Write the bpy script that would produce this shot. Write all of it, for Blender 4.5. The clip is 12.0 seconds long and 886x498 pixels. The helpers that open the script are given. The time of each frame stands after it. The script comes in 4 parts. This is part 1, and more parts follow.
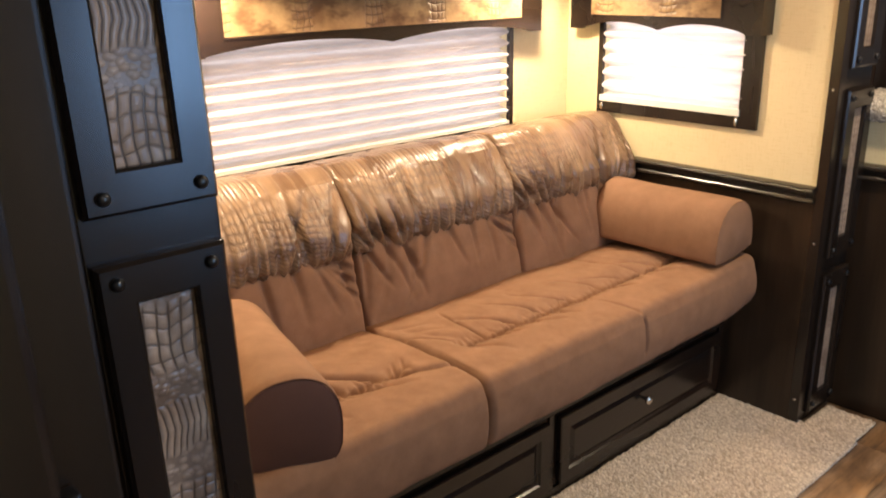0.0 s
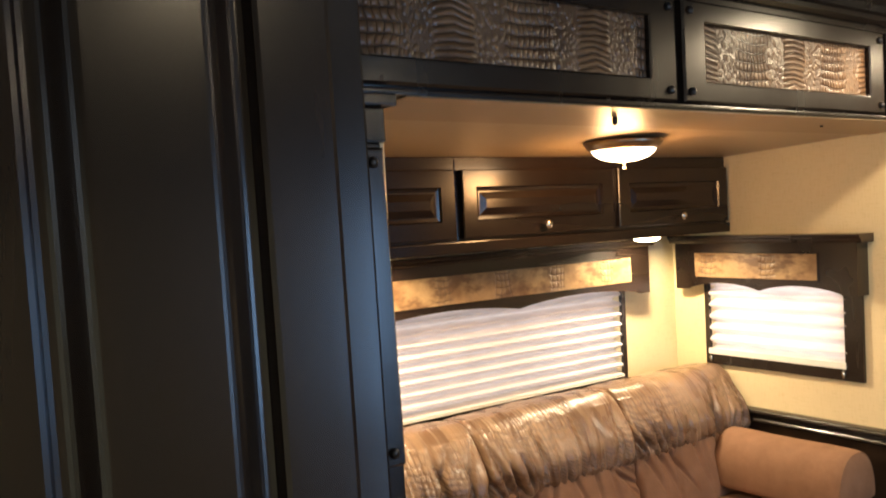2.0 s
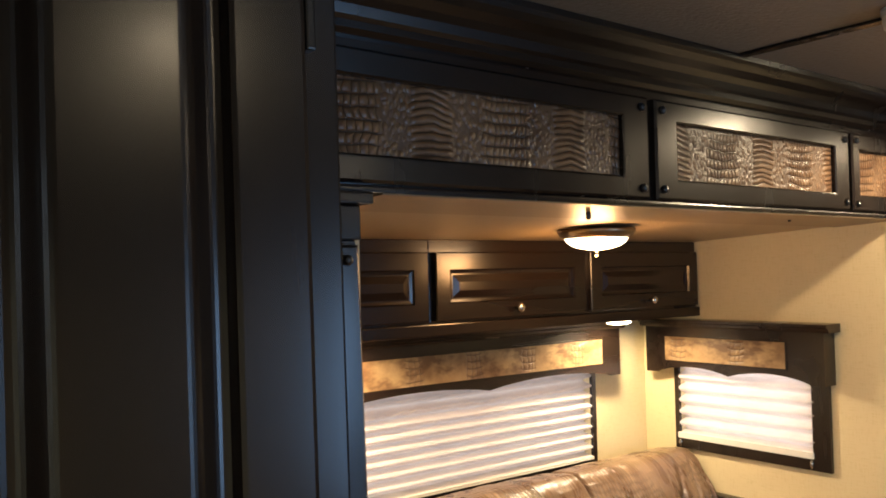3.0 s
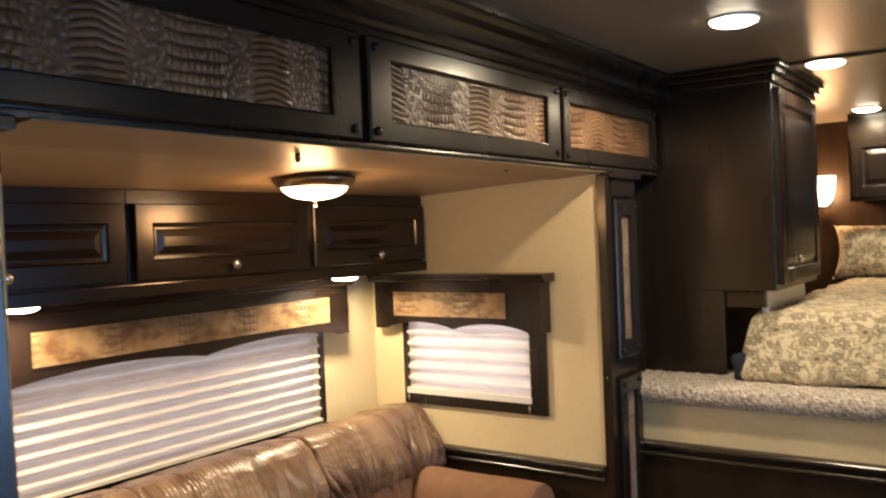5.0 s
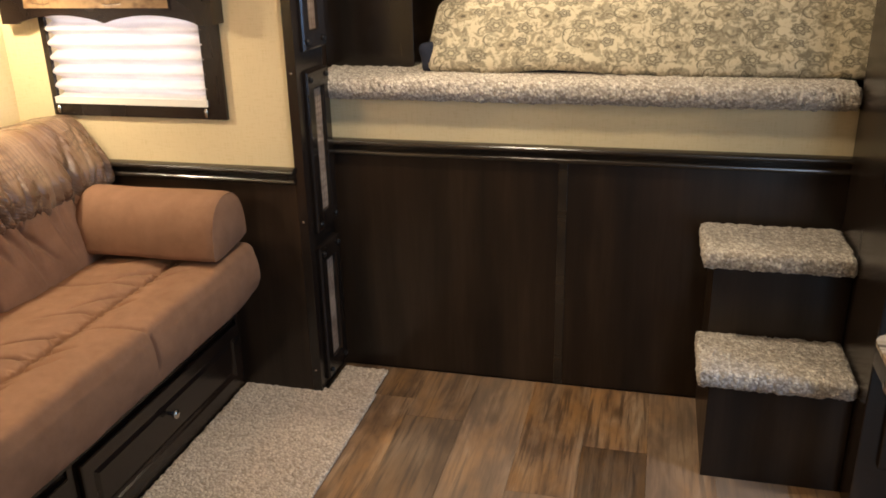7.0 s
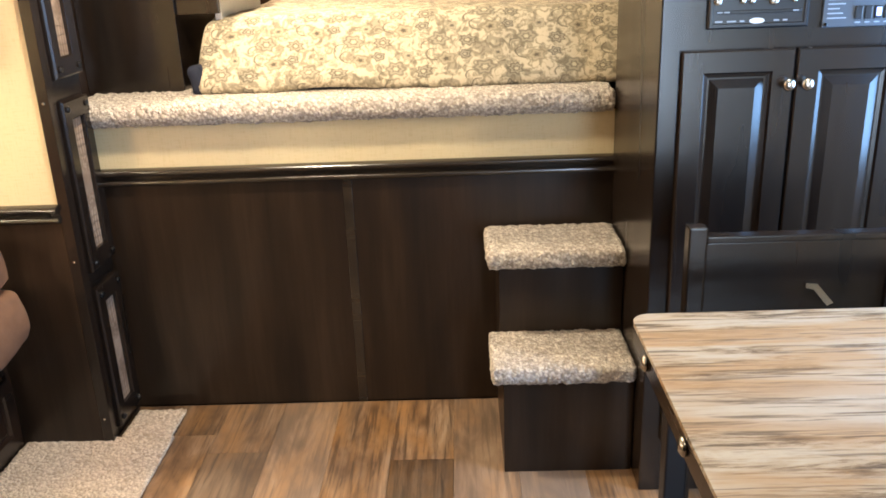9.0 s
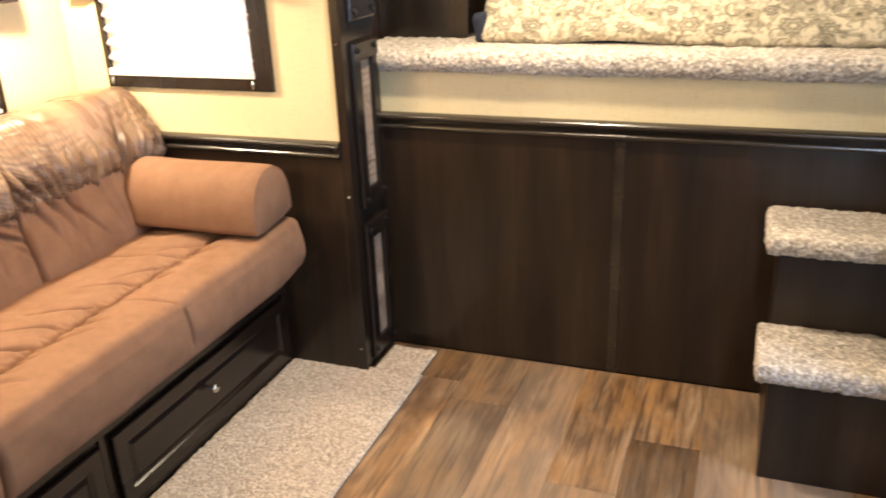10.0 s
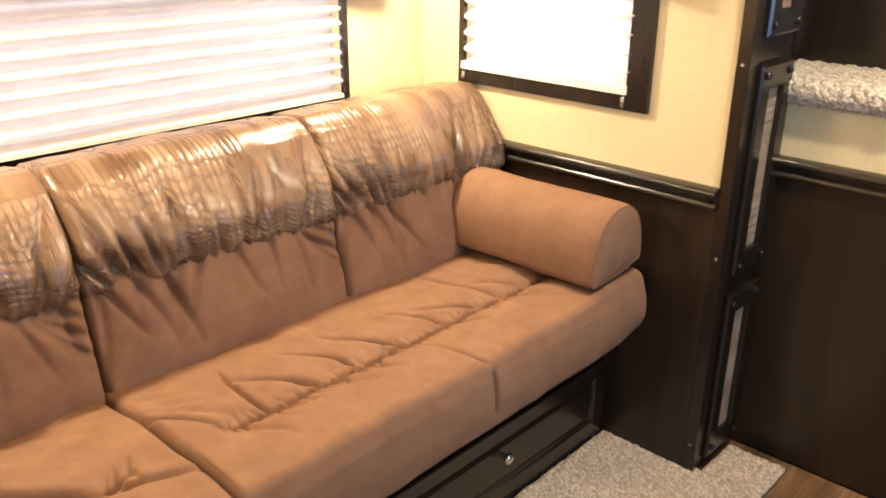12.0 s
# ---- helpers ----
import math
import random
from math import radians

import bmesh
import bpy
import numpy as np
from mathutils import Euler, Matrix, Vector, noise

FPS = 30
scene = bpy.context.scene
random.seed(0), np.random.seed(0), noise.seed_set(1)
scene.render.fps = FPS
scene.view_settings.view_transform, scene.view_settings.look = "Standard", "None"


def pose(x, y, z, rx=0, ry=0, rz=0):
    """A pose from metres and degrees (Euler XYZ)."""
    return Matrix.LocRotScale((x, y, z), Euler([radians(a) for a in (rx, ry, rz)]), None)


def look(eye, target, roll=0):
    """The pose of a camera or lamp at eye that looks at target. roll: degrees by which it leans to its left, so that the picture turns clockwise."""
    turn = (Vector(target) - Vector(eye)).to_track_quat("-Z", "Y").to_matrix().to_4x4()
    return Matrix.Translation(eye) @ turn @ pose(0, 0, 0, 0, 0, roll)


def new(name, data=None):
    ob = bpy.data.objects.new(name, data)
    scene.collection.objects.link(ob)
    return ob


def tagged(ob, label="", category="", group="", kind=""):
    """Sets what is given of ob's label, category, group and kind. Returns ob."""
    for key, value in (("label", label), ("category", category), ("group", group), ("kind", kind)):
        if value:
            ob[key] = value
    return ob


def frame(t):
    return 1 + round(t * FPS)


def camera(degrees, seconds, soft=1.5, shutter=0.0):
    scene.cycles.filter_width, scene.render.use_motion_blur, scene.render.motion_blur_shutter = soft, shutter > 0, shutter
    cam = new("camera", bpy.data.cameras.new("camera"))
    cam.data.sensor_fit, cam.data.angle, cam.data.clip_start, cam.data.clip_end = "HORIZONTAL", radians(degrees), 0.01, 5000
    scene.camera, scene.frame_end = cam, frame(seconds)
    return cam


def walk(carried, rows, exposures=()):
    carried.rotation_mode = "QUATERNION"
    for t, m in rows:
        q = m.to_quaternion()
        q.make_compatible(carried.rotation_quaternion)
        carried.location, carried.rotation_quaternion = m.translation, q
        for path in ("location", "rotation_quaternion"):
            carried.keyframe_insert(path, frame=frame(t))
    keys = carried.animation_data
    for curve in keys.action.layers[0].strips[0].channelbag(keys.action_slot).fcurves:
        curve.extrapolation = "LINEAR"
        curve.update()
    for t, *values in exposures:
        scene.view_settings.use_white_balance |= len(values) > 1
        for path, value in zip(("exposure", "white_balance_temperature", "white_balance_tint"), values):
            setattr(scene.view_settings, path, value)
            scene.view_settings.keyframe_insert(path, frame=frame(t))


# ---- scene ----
cam = camera(55.5, 12.0, soft=1.7, shutter=0.22)
PATH = [
    (0, (0.373, 0.348, 1.377), (1.647, 1.758, 0.753), -1.0),
    (0.5, (0.242, 0.256, 1.345), (1.528, 1.623, 0.653), -2.3),
    (1, (0.197, 0.206, 1.374), (1.441, 1.701, 0.904), -2.6),
    (1.5, (0.173, 0.208, 1.44), (1.371, 1.78, 1.135), -1.8),
    (2, (0.147, 0.195, 1.502), (1.314, 1.818, 1.426), -2.9),
    (2.5, (0.145, 0.186, 1.565), (1.319, 1.805, 1.584), -2.3),
    (4.5, (0.233, 0.248, 1.566), (1.736, 1.565, 1.657), -1.0),
    (5, (0.302, 0.241, 1.524), (1.935, 1.395, 1.49), -2.2),
    (5.5, (0.375, 0.223, 1.475), (2.094, 1.199, 1.17), -2.0),
    (6, (0.437, 0.322, 1.442), (2.25, 1.003, 0.942), -1.4),
    (6.5, (0.496, 0.341, 1.429), (2.308, 0.875, 0.772), -1.6),
    (8.5, (0.514, 0.319, 1.405), (2.391, 0.539, 0.751), -1.2),
    (9, (0.532, 0.25, 1.398), (2.416, 0.302, 0.729), -2.2),
    (9.2, (0.531, 0.26, 1.402), (2.413, 0.324, 0.731), -1.8),
    (9.5, (0.552, 0.315, 1.41), (2.418, 0.516, 0.721), -2.0),
    (10, (0.623, 0.246, 1.386), (2.355, 0.912, 0.639), -2.4),
    (10.5, (0.729, 0.345, 1.376), (2.349, 1.255, 0.635), -4.8),
    (11, (0.821, 0.513, 1.364), (2.399, 1.463, 0.585), -2.6),
    (11.5, (0.884, 0.613, 1.357), (2.366, 1.701, 0.569), -1.1),
    (12, (0.997, 0.596, 1.349), (2.359, 1.857, 0.604), 0.5),
]
EXPOSURES = [(0, 0.77, 6500, 12), (0.5, 0.85, 6500, 12), (1, 0.84, 6500, 12), (1.5, 0.7, 6600, 10), (2, 0.55, 6800, 10), (2.5, 0.4, 6850, 10), (4.5, 0.0, 6550, 10), (5, 0, 6450, 10), (5.5, -0.18, 6500, 10), (6, -0.22, 6350, 10), (6.5, 0.02, 6250, 10), (8.5, 1.1, 6200, 10), (9, 1.32, 6150, 10), (9.5, 1.36, 6200, 10), (10, 1.4, 6250, 10), (10.5, 1.4, 6300, 10), (11, 1.32, 6350, 10), (11.5, 1.2, 6400, 10), (12, 1.06, 6400, 10)]
walk(cam, [(t, look(eye, target, roll)) for t, eye, target, roll in PATH], EXPOSURES)

# ---- world and lights ----
world = bpy.data.worlds.new("world")
scene.world = world
world.use_nodes = True
sky = world.node_tree.nodes.new("ShaderNodeTexSky")
sky.sky_type, sky.sun_disc = "NISHITA", False
sky.sun_elevation, sky.sun_rotation = radians(50), radians(200)
world.node_tree.links.new(sky.outputs[0], world.node_tree.nodes["Background"].inputs[0])
world.node_tree.nodes["Background"].inputs[1].default_value = 0.1


def lamp(name, kind, eye, target, power, colour, size=0.1, size_y=0.0, cone=172):
    data = bpy.data.lights.new(name, kind)
    data.energy, data.color = power, colour
    if kind == "AREA":
        data.size = size
        if size_y:
            data.shape, data.size_y = "RECTANGLE", size_y
        else:
            data.shape = "DISK"
    elif kind == "SPOT":
        data.spot_size, data.spot_blend, data.shadow_soft_size = radians(cone), 0.4, size
    elif kind == "SUN":
        data.angle = radians(0.5)
    else:
        data.shadow_soft_size = size
    ob = new(name, data)
    ob.matrix_world = look(eye, target)
    return ob


WARM, AMBER, SOFT, DAY = (1.0, 0.80, 0.52), (1.0, 0.52, 0.21), (1.0, 0.80, 0.54), (0.30, 0.57, 1.0)
lamp("sun", "SUN", (0, -6, 8), (0.4, 0, 0), 2.5, (1.0, 0.95, 0.88))
lamp("dome_light", "POINT", (1.868, 1.74, 1.60), (1.868, 1.74, 0), 5.2, AMBER, 0.05)
for px in (1.30, 2.40):
    lamp("cabinet_light", "SPOT", (px, 2.13, 1.384), (px, 2.13, 0), 21, WARM, 0.03)
# The last, at (2.0, -0.55), is an unseen fill lamp added for brightness.
for px, py, pw in ((2.54, 0.873, 44), (3.37, 0.81, 24), (4.80, 0.90, 20), (0.72, -0.22, 5), (2.0, -0.55, 13)):
    lamp("ceiling_and_fill_light", "SPOT", (px, py, 2.034), (px, py, 0), pw, SOFT, 0.04)
lamp("sconce_light", "POINT", (5.16, 1.19, 1.68), (5.2, 1.2, 0), 15, AMBER, 0.03)
# daylight standing in the window openings
lamp("window_light", "AREA", (1.895, 2.352, 1.11), (1.895, 0, 1.11), 2.2, (1.0, 0.93, 0.93), 1.1, 0.5)
lamp("window_light", "AREA", (2.82, 1.895, 1.14), (0, 1.895, 1.14), 2.8, (1.0, 0.92, 0.94), 0.5, 0.42)
lamp("dinette_window_light", "AREA", (2.06, -1.22, 1.16), (2.06, 1, 1.10), 15, DAY, 0.58, 0.76)
# Cool fill lamp added out of view for the steps and the cabinet doors.
lamp("west_fill_light", "AREA", (-1.28, -0.80, 1.0), (2, -0.1, 0.7), 30, (0.66, 0.82, 1.0), 0.55, 1.8)


# ---- materials ----
class Shade:
    """A node material with short calls."""

    def __init__(self, name):
        self.m = bpy.data.materials.new(name)
        self.m.use_nodes = True
        self.t = self.m.node_tree
        self.b = self.t.nodes["Principled BSDF"]
        co = self.add("ShaderNodeTexCoord")
        self.co = co.outputs["Object"]

    def add(self, kind, operation="", feature="", bands=""):
        n = self.t.nodes.new(kind)
        if operation:
            n.operation = operation
        if feature:
            n.feature = feature
        if bands:
            n.bands_direction = bands
        return n

    def put(self, n, key, v):
        if isinstance(v, bpy.types.NodeSocket):
            self.t.links.new(v, n.inputs[key])
        else:
            n.inputs[key].default_value = v

    def map(self, scale, vec=None, rot=(0, 0, 0)):
        n = self.add("ShaderNodeMapping")
        self.put(n, "Vector", vec or self.co)
        n.inputs["Scale"].default_value = scale
        n.inputs["Rotation"].default_value = rot
        return n.outputs[0]

    def noise(self, scale, detail=3.0, vec=None, rough=0.5, distort=0.0):
        n = self.add("ShaderNodeTexNoise")
        self.put(n, "Vector", vec or self.co)
        self.put(n, "Scale", scale), self.put(n, "Detail", detail), self.put(n, "Roughness", rough), self.put(n, "Distortion", distort)
        return n.outputs[0]

    def voronoi(self, scale, feature="F1", vec=None, out="Distance", rnd=1.0):
        n = self.add("ShaderNodeTexVoronoi", feature=feature)
        self.put(n, "Vector", vec or self.co)
        self.put(n, "Scale", scale), self.put(n, "Randomness", rnd)
        return n.outputs[out]

    def ramp(self, fac, stops):
        n = self.add("ShaderNodeValToRGB")
        self.put(n, 0, fac)
        e = n.color_ramp.elements
        while len(e) < len(stops):
            e.new(0.5)
        for el, (p, c) in zip(e, stops):
            el.position = p
            el.color = (*c, 1) if isinstance(c, tuple) else (c, c, c, 1)
        return n.outputs[0]

    def math(self, op, a, b=0.5, c=None):
        n = self.add("ShaderNodeMath", operation=op)
        self.put(n, 0, a), self.put(n, 1, b)
        if c is not None:
            self.put(n, 2, c)
        return n.outputs[0]

    def mix(self, fac, a, b, blend="MIX"):
        n = self.add("ShaderNodeMix")
        n.data_type, n.blend_type = "RGBA", blend
        self.put(n, 0, fac)
        for k, v in ((6, a), (7, b)):
            self.put(n, k, (*v, 1) if isinstance(v, tuple) else v)
        return n.outputs[2]

    def bump(self, height, strength=0.3, distance=0.01):
        n = self.add("ShaderNodeBump")
        self.put(n, "Height", height), self.put(n, "Strength", strength), self.put(n, "Distance", distance)
        self.put(self.b, "Normal", n.outputs[0])

    def done(self, colour, rough=0.5, metal=0.0, spec=0.5, coat=0.0, sheen=0.0):
        self.put(self.b, "Base Color", (*colour, 1) if isinstance(colour, tuple) else colour)
        self.put(self.b, "Roughness", rough), self.put(self.b, "Metallic", metal)
        self.put(self.b, "Specular IOR Level", spec), self.put(self.b, "Coat Weight", coat), self.put(self.b, "Sheen Weight", sheen)
        self.b.inputs["Coat Roughness"].default_value = 0.15
        return self.m


def wood(name, dark, light, grain, rough, along="z", sheen=0.42):
    s = Shade(name)
    k = {"z": (18, 18, 1.2), "x": (1.2, 18, 18), "y": (18, 1.2, 18)}[along]
    v = s.map(k)
    g = s.noise(grain, 5, v, 0.6, 0.6)
    c = s.mix(s.ramp(g, ((0.3, 0.15), (0.8, 0.8))), dark, light)
    wide = s.noise(1.0, 3, s.map({"z": (9, 9, 1.1), "x": (1.1, 9, 9), "y": (9, 1.1, 9)}[along]))
    c = s.mix(s.ramp(wide, ((0.42, 0.0), (0.66, 0.75))), c, tuple(v * 0.45 for v in dark))
    s.bump(g, 0.03, 0.001)
    return s.done(c, s.math("MULTIPLY_ADD", wide, 0.2, rough - 0.05), spec=sheen, coat=0.1)


ESPRESSO = wood("espresso_wood", (0.011, 0.0074, 0.0058), (0.024, 0.0158, 0.0112), 3.0, 0.2)
ESPRESSO_X = wood("espresso_wood_across", (0.010, 0.006, 0.0045), (0.027, 0.0145, 0.009), 3.0, 0.2, "x")
RAIL = wood("polished_espresso_rail", (0.020, 0.014, 0.010), (0.040, 0.029, 0.019), 3.0, 0.19, "y", 0.7)
PANEL = wood("wainscot_wood", (0.016, 0.0095, 0.006), (0.042, 0.025, 0.0145), 3.0, 0.28, "z", 0.3)


def croc(name, deep, pale, groove, upright=False, period=0.34, block=0.062, rows=0.025, ribs=0.0165, waves=True, relief=0.6, gold=0.0):
    """Embossed hide: columns of square back scales, columns of belly ridges and small round scales between."""
    s = Shade(name)
    sep = s.add("ShaderNodeSeparateXYZ")
    s.put(sep, 0, s.co)
    flat, up = s.math("ADD", sep.outputs[0], sep.outputs[1]), sep.outputs[2]
    uv = s.add("ShaderNodeCombineXYZ")
    s.put(uv, 0, up if upright else flat), s.put(uv, 1, flat if upright else up)
    wob = s.add("ShaderNodeTexNoise")
    s.put(wob, "Vector", uv.outputs[0]), s.put(wob, "Scale", 13.0), s.put(wob, "Detail", 2.0)
    add = s.add("ShaderNodeVectorMath", operation="MULTIPLY_ADD")
    s.put(add, 0, wob.outputs["Color"]), s.put(add, 1, (0.030, 0.016, 0.0)), s.put(add, 2, uv.outputs[0])
    cut = s.add("ShaderNodeSeparateXYZ")
    s.put(cut, 0, add.outputs[0])
    u, v = cut.outputs[0], cut.outputs[1]

    def near(x, step):
        """0 in the middle of each step, 0.5 at its ends."""
        return s.math("ABSOLUTE", s.math("SUBTRACT", s.math("FRACT", s.math("DIVIDE", x, step)), 0.5))

    from_block = s.math("MULTIPLY", near(u, period), period)
    from_belly = s.math("SUBTRACT", period / 2, from_block)
    in_block = s.ramp(s.math("DIVIDE", from_block, block), ((0.80, 1.0), (1.0, 0.0)))
    in_belly = s.ramp(s.math("DIVIDE", from_belly, block * 0.75), ((0.75, 1.0), (1.05, 0.0)))
    bow = s.math("MULTIPLY", s.math("POWER", s.math("DIVIDE", from_block, block), 2.0), rows * 0.25)
    row = s.ramp(near(s.math("SUBTRACT", v, bow), rows), ((0.10, 1.0), (0.34, 0.72), (0.47, 0.0)))
    rib = s.ramp(near(s.math("MULTIPLY_ADD", wob.outputs[0], 0.012, u), ribs), ((0.10, 1.0), (0.36, 0.75), (0.49, 0.2)))
    blocks = s.math("MULTIPLY", row, rib)
    arch = s.math("MULTIPLY", s.math("DIVIDE", from_belly, block), rows * 0.5)
    belly = s.ramp(near(s.math("ADD", v, arch), rows * 0.62), ((0.10, 1.0), (0.32, 0.7), (0.47, 0.0)))
    d = s.voronoi(1.0, "F1", s.map((95, 75, 1), add.outputs[0]), rnd=0.75)
    pebble = s.ramp(d, ((0.12, 0.80), (0.62, 0.25)))
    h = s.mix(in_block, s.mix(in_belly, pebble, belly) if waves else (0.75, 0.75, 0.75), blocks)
    patch = s.noise(9, 4, uv.outputs[0], 0.6)
    c = s.mix(s.ramp(patch, ((0.34, 0.0), (0.64, 1.0))), deep, pale)
    if gold:
        c = s.mix(s.ramp(s.noise(1.0, 3, s.map((9, 15, 1), uv.outputs[0]), 0.65), ((0.48, 0.0), (0.62, gold))), c, (0.085, 0.038, 0.015))
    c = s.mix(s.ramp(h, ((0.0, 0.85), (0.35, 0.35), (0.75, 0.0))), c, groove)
    fine = s.noise(160, 3, uv.outputs[0])
    s.bump(s.math("MULTIPLY_ADD", fine, 0.12, h), relief, 0.004)
    return s.done(c, s.math("MULTIPLY_ADD", patch, 0.2, 0.24), spec=0.45, coat=0.03)


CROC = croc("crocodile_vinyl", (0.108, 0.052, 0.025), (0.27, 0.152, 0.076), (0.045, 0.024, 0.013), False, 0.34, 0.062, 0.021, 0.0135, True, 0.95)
# Same hide turned upright, lightened to carry the daylight on the posts.
CROC_UP_DAYLIT = croc("crocodile_vinyl_upright_daylit", (0.22, 0.150, 0.108), (0.50, 0.385, 0.295), (0.075, 0.050, 0.036), True, 0.27, 0.050, 0.017, 0.021)
# Valance hide: sparser scales, with the warm lamplight put into a lighter colour.
CROC_LAMPLIT = croc("lamplit_crocodile_vinyl", (0.17, 0.096, 0.045), (0.34, 0.222, 0.110), (0.085, 0.046, 0.022), False, 0.235, 0.036, 0.022, 0.0185, False, 0.5, 0.85)


def croc_soft():
    s = Shade("gathered_crocodile_vinyl")
    sep = s.add("ShaderNodeSeparateXYZ")
    s.put(sep, 0, s.co)
    uv = s.add("ShaderNodeCombineXYZ")
    s.put(uv, 0, sep.outputs[0]), s.put(uv, 1, s.math("ADD", sep.outputs[2], s.math("MULTIPLY", sep.outputs[1], -0.6)))
    vec = uv.outputs[0]
    wob = s.add("ShaderNodeTexNoise")
    s.put(wob, "Vector", vec), s.put(wob, "Scale", 11.0), s.put(wob, "Detail", 2.0)
    add = s.add("ShaderNodeVectorMath", operation="MULTIPLY_ADD")
    s.put(add, 0, wob.outputs["Color"]), s.put(add, 1, (0.035, 0.022, 0.0)), s.put(add, 2, vec)
    scale = s.voronoi(1.0, "F1", s.map((66, 92, 1), add.outputs[0]), rnd=0.22)
    scale = s.ramp(scale, ((0.26, 1.0), (0.58, 0.0)))
    band = s.ramp(s.noise(1, 2, s.map((4.2, 8, 1), vec), 0.6), ((0.43, 0.0), (0.54, 1.0)))
    mottle = s.noise(1, 4, s.map((12, 12, 1), vec), 0.6, 0.4)
    c = s.ramp(mottle, ((0.32, (0.095, 0.051, 0.028)), (0.50, (0.190, 0.112, 0.065)), (0.70, (0.310, 0.205, 0.128))))
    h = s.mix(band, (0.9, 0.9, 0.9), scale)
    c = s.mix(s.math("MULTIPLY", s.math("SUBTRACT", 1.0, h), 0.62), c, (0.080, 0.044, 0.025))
    rill = s.noise(1, 4, s.map((115, 34, 1), vec), 0.62, 0.5)
    s.bump(s.math("MULTIPLY_ADD", rill, 1.3, h), 0.6, 0.0024)
    return s.done(c, s.math("MULTIPLY_ADD", mottle, 0.14, 0.21), spec=0.55, coat=0.05)


CROC_SOFT = croc_soft()


def suede():
    s = Shade("brown_microsuede")
    fine, mid = s.noise(420, 3), s.noise(16, 5, None, 0.65)
    c = s.mix(s.ramp(mid, ((0.2, 0.0), (0.85, 1.0))), (0.190, 0.099, 0.057), (0.286, 0.158, 0.096))
    c = s.mix(s.math("MULTIPLY", fine, 0.3), c, (0.12, 0.062, 0.036))
    s.bump(fine, 0.25, 0.0015)
    return s.done(c, 0.8, spec=0.2)


SUEDE = suede()
s = Shade("dark_brown_end_cap")
s.bump(s.noise(420, 3), 0.25, 0.0015)
SUEDE_DARK = s.done(s.mix(s.noise(12, 3), (0.060, 0.026, 0.019), (0.085, 0.038, 0.026)), 0.75, spec=0.3)


def paper(name, a, b):
    s = Shade(name)
    w1, w2 = s.noise(1, 3, s.map((260, 260, 26))), s.noise(1, 3, s.map((26, 26, 260)))
    g = s.math("ADD", w1, w2)
    c = s.mix(s.ramp(g, ((0.6, 0.0), (1.3, 1.0))), a, b)
    c = s.mix(s.math("MULTIPLY", s.noise(3, 3), 0.25), c, a)
    s.bump(g, 0.12, 0.001)
    return s.done(c, 0.62, spec=0.3)


CREAM = paper("cream_linen_wallpaper", (0.572, 0.466, 0.268), (0.656, 0.550, 0.346))
s = Shade("textured_ceiling")
cn = s.noise(90, 4)
s.bump(cn, 0.5, 0.004)
CEIL = s.done(s.mix(cn, (0.19, 0.155, 0.115), (0.30, 0.25, 0.19)), 0.38)
s = Shade("slide_ceiling_vinyl")
cn = s.noise(60, 4)
s.bump(cn, 0.15, 0.002)
CEIL_SLIDE = s.done(s.mix(cn, (0.30, 0.215, 0.12), (0.37, 0.27, 0.155)), 0.4)


s = Shade("tan_header_laminate")
cn = s.noise(40, 4, s.map((1, 12, 12)))
HEADER = s.done(s.mix(cn, (0.25, 0.165, 0.085), (0.32, 0.22, 0.12)), 0.4, spec=0.3)


def carpet(name, a, b, c, tuft):
    s = Shade(name)
    wob = s.noise(140, 2)
    add = s.add("ShaderNodeVectorMath", operation="MULTIPLY_ADD")
    s.put(add, 0, wob), s.put(add, 1, (0.012, 0.012, 0.012)), s.put(add, 2, s.co)
    cell = s.voronoi(tuft, "F1", add.outputs[0], out="Color")
    d = s.voronoi(tuft, "F1", add.outputs[0])
    g = s.noise(30, 3)
    k = s.ramp(cell, ((0.22, a), (0.42, b), (0.75, c)))
    k = s.mix(s.ramp(g, ((0.3, 0.2), (0.7, 0.7))), k, b)
    k = s.mix(s.ramp(d, ((0.35, 0.0), (0.75, 0.6))), k, a)
    s.bump(s.math("SUBTRACT", 1.0, d), 0.9, 0.006)
    return s.done(k, 0.95, spec=0.1, sheen=0.2)


CARPET = carpet("beige_carpet", (0.22, 0.180, 0.145), (0.58, 0.510, 0.435), (0.90, 0.84, 0.76), 120)
RUG = carpet("oatmeal_rug_pile", (0.36, 0.275, 0.205), (0.68, 0.565, 0.45), (0.92, 0.81, 0.69), 125)


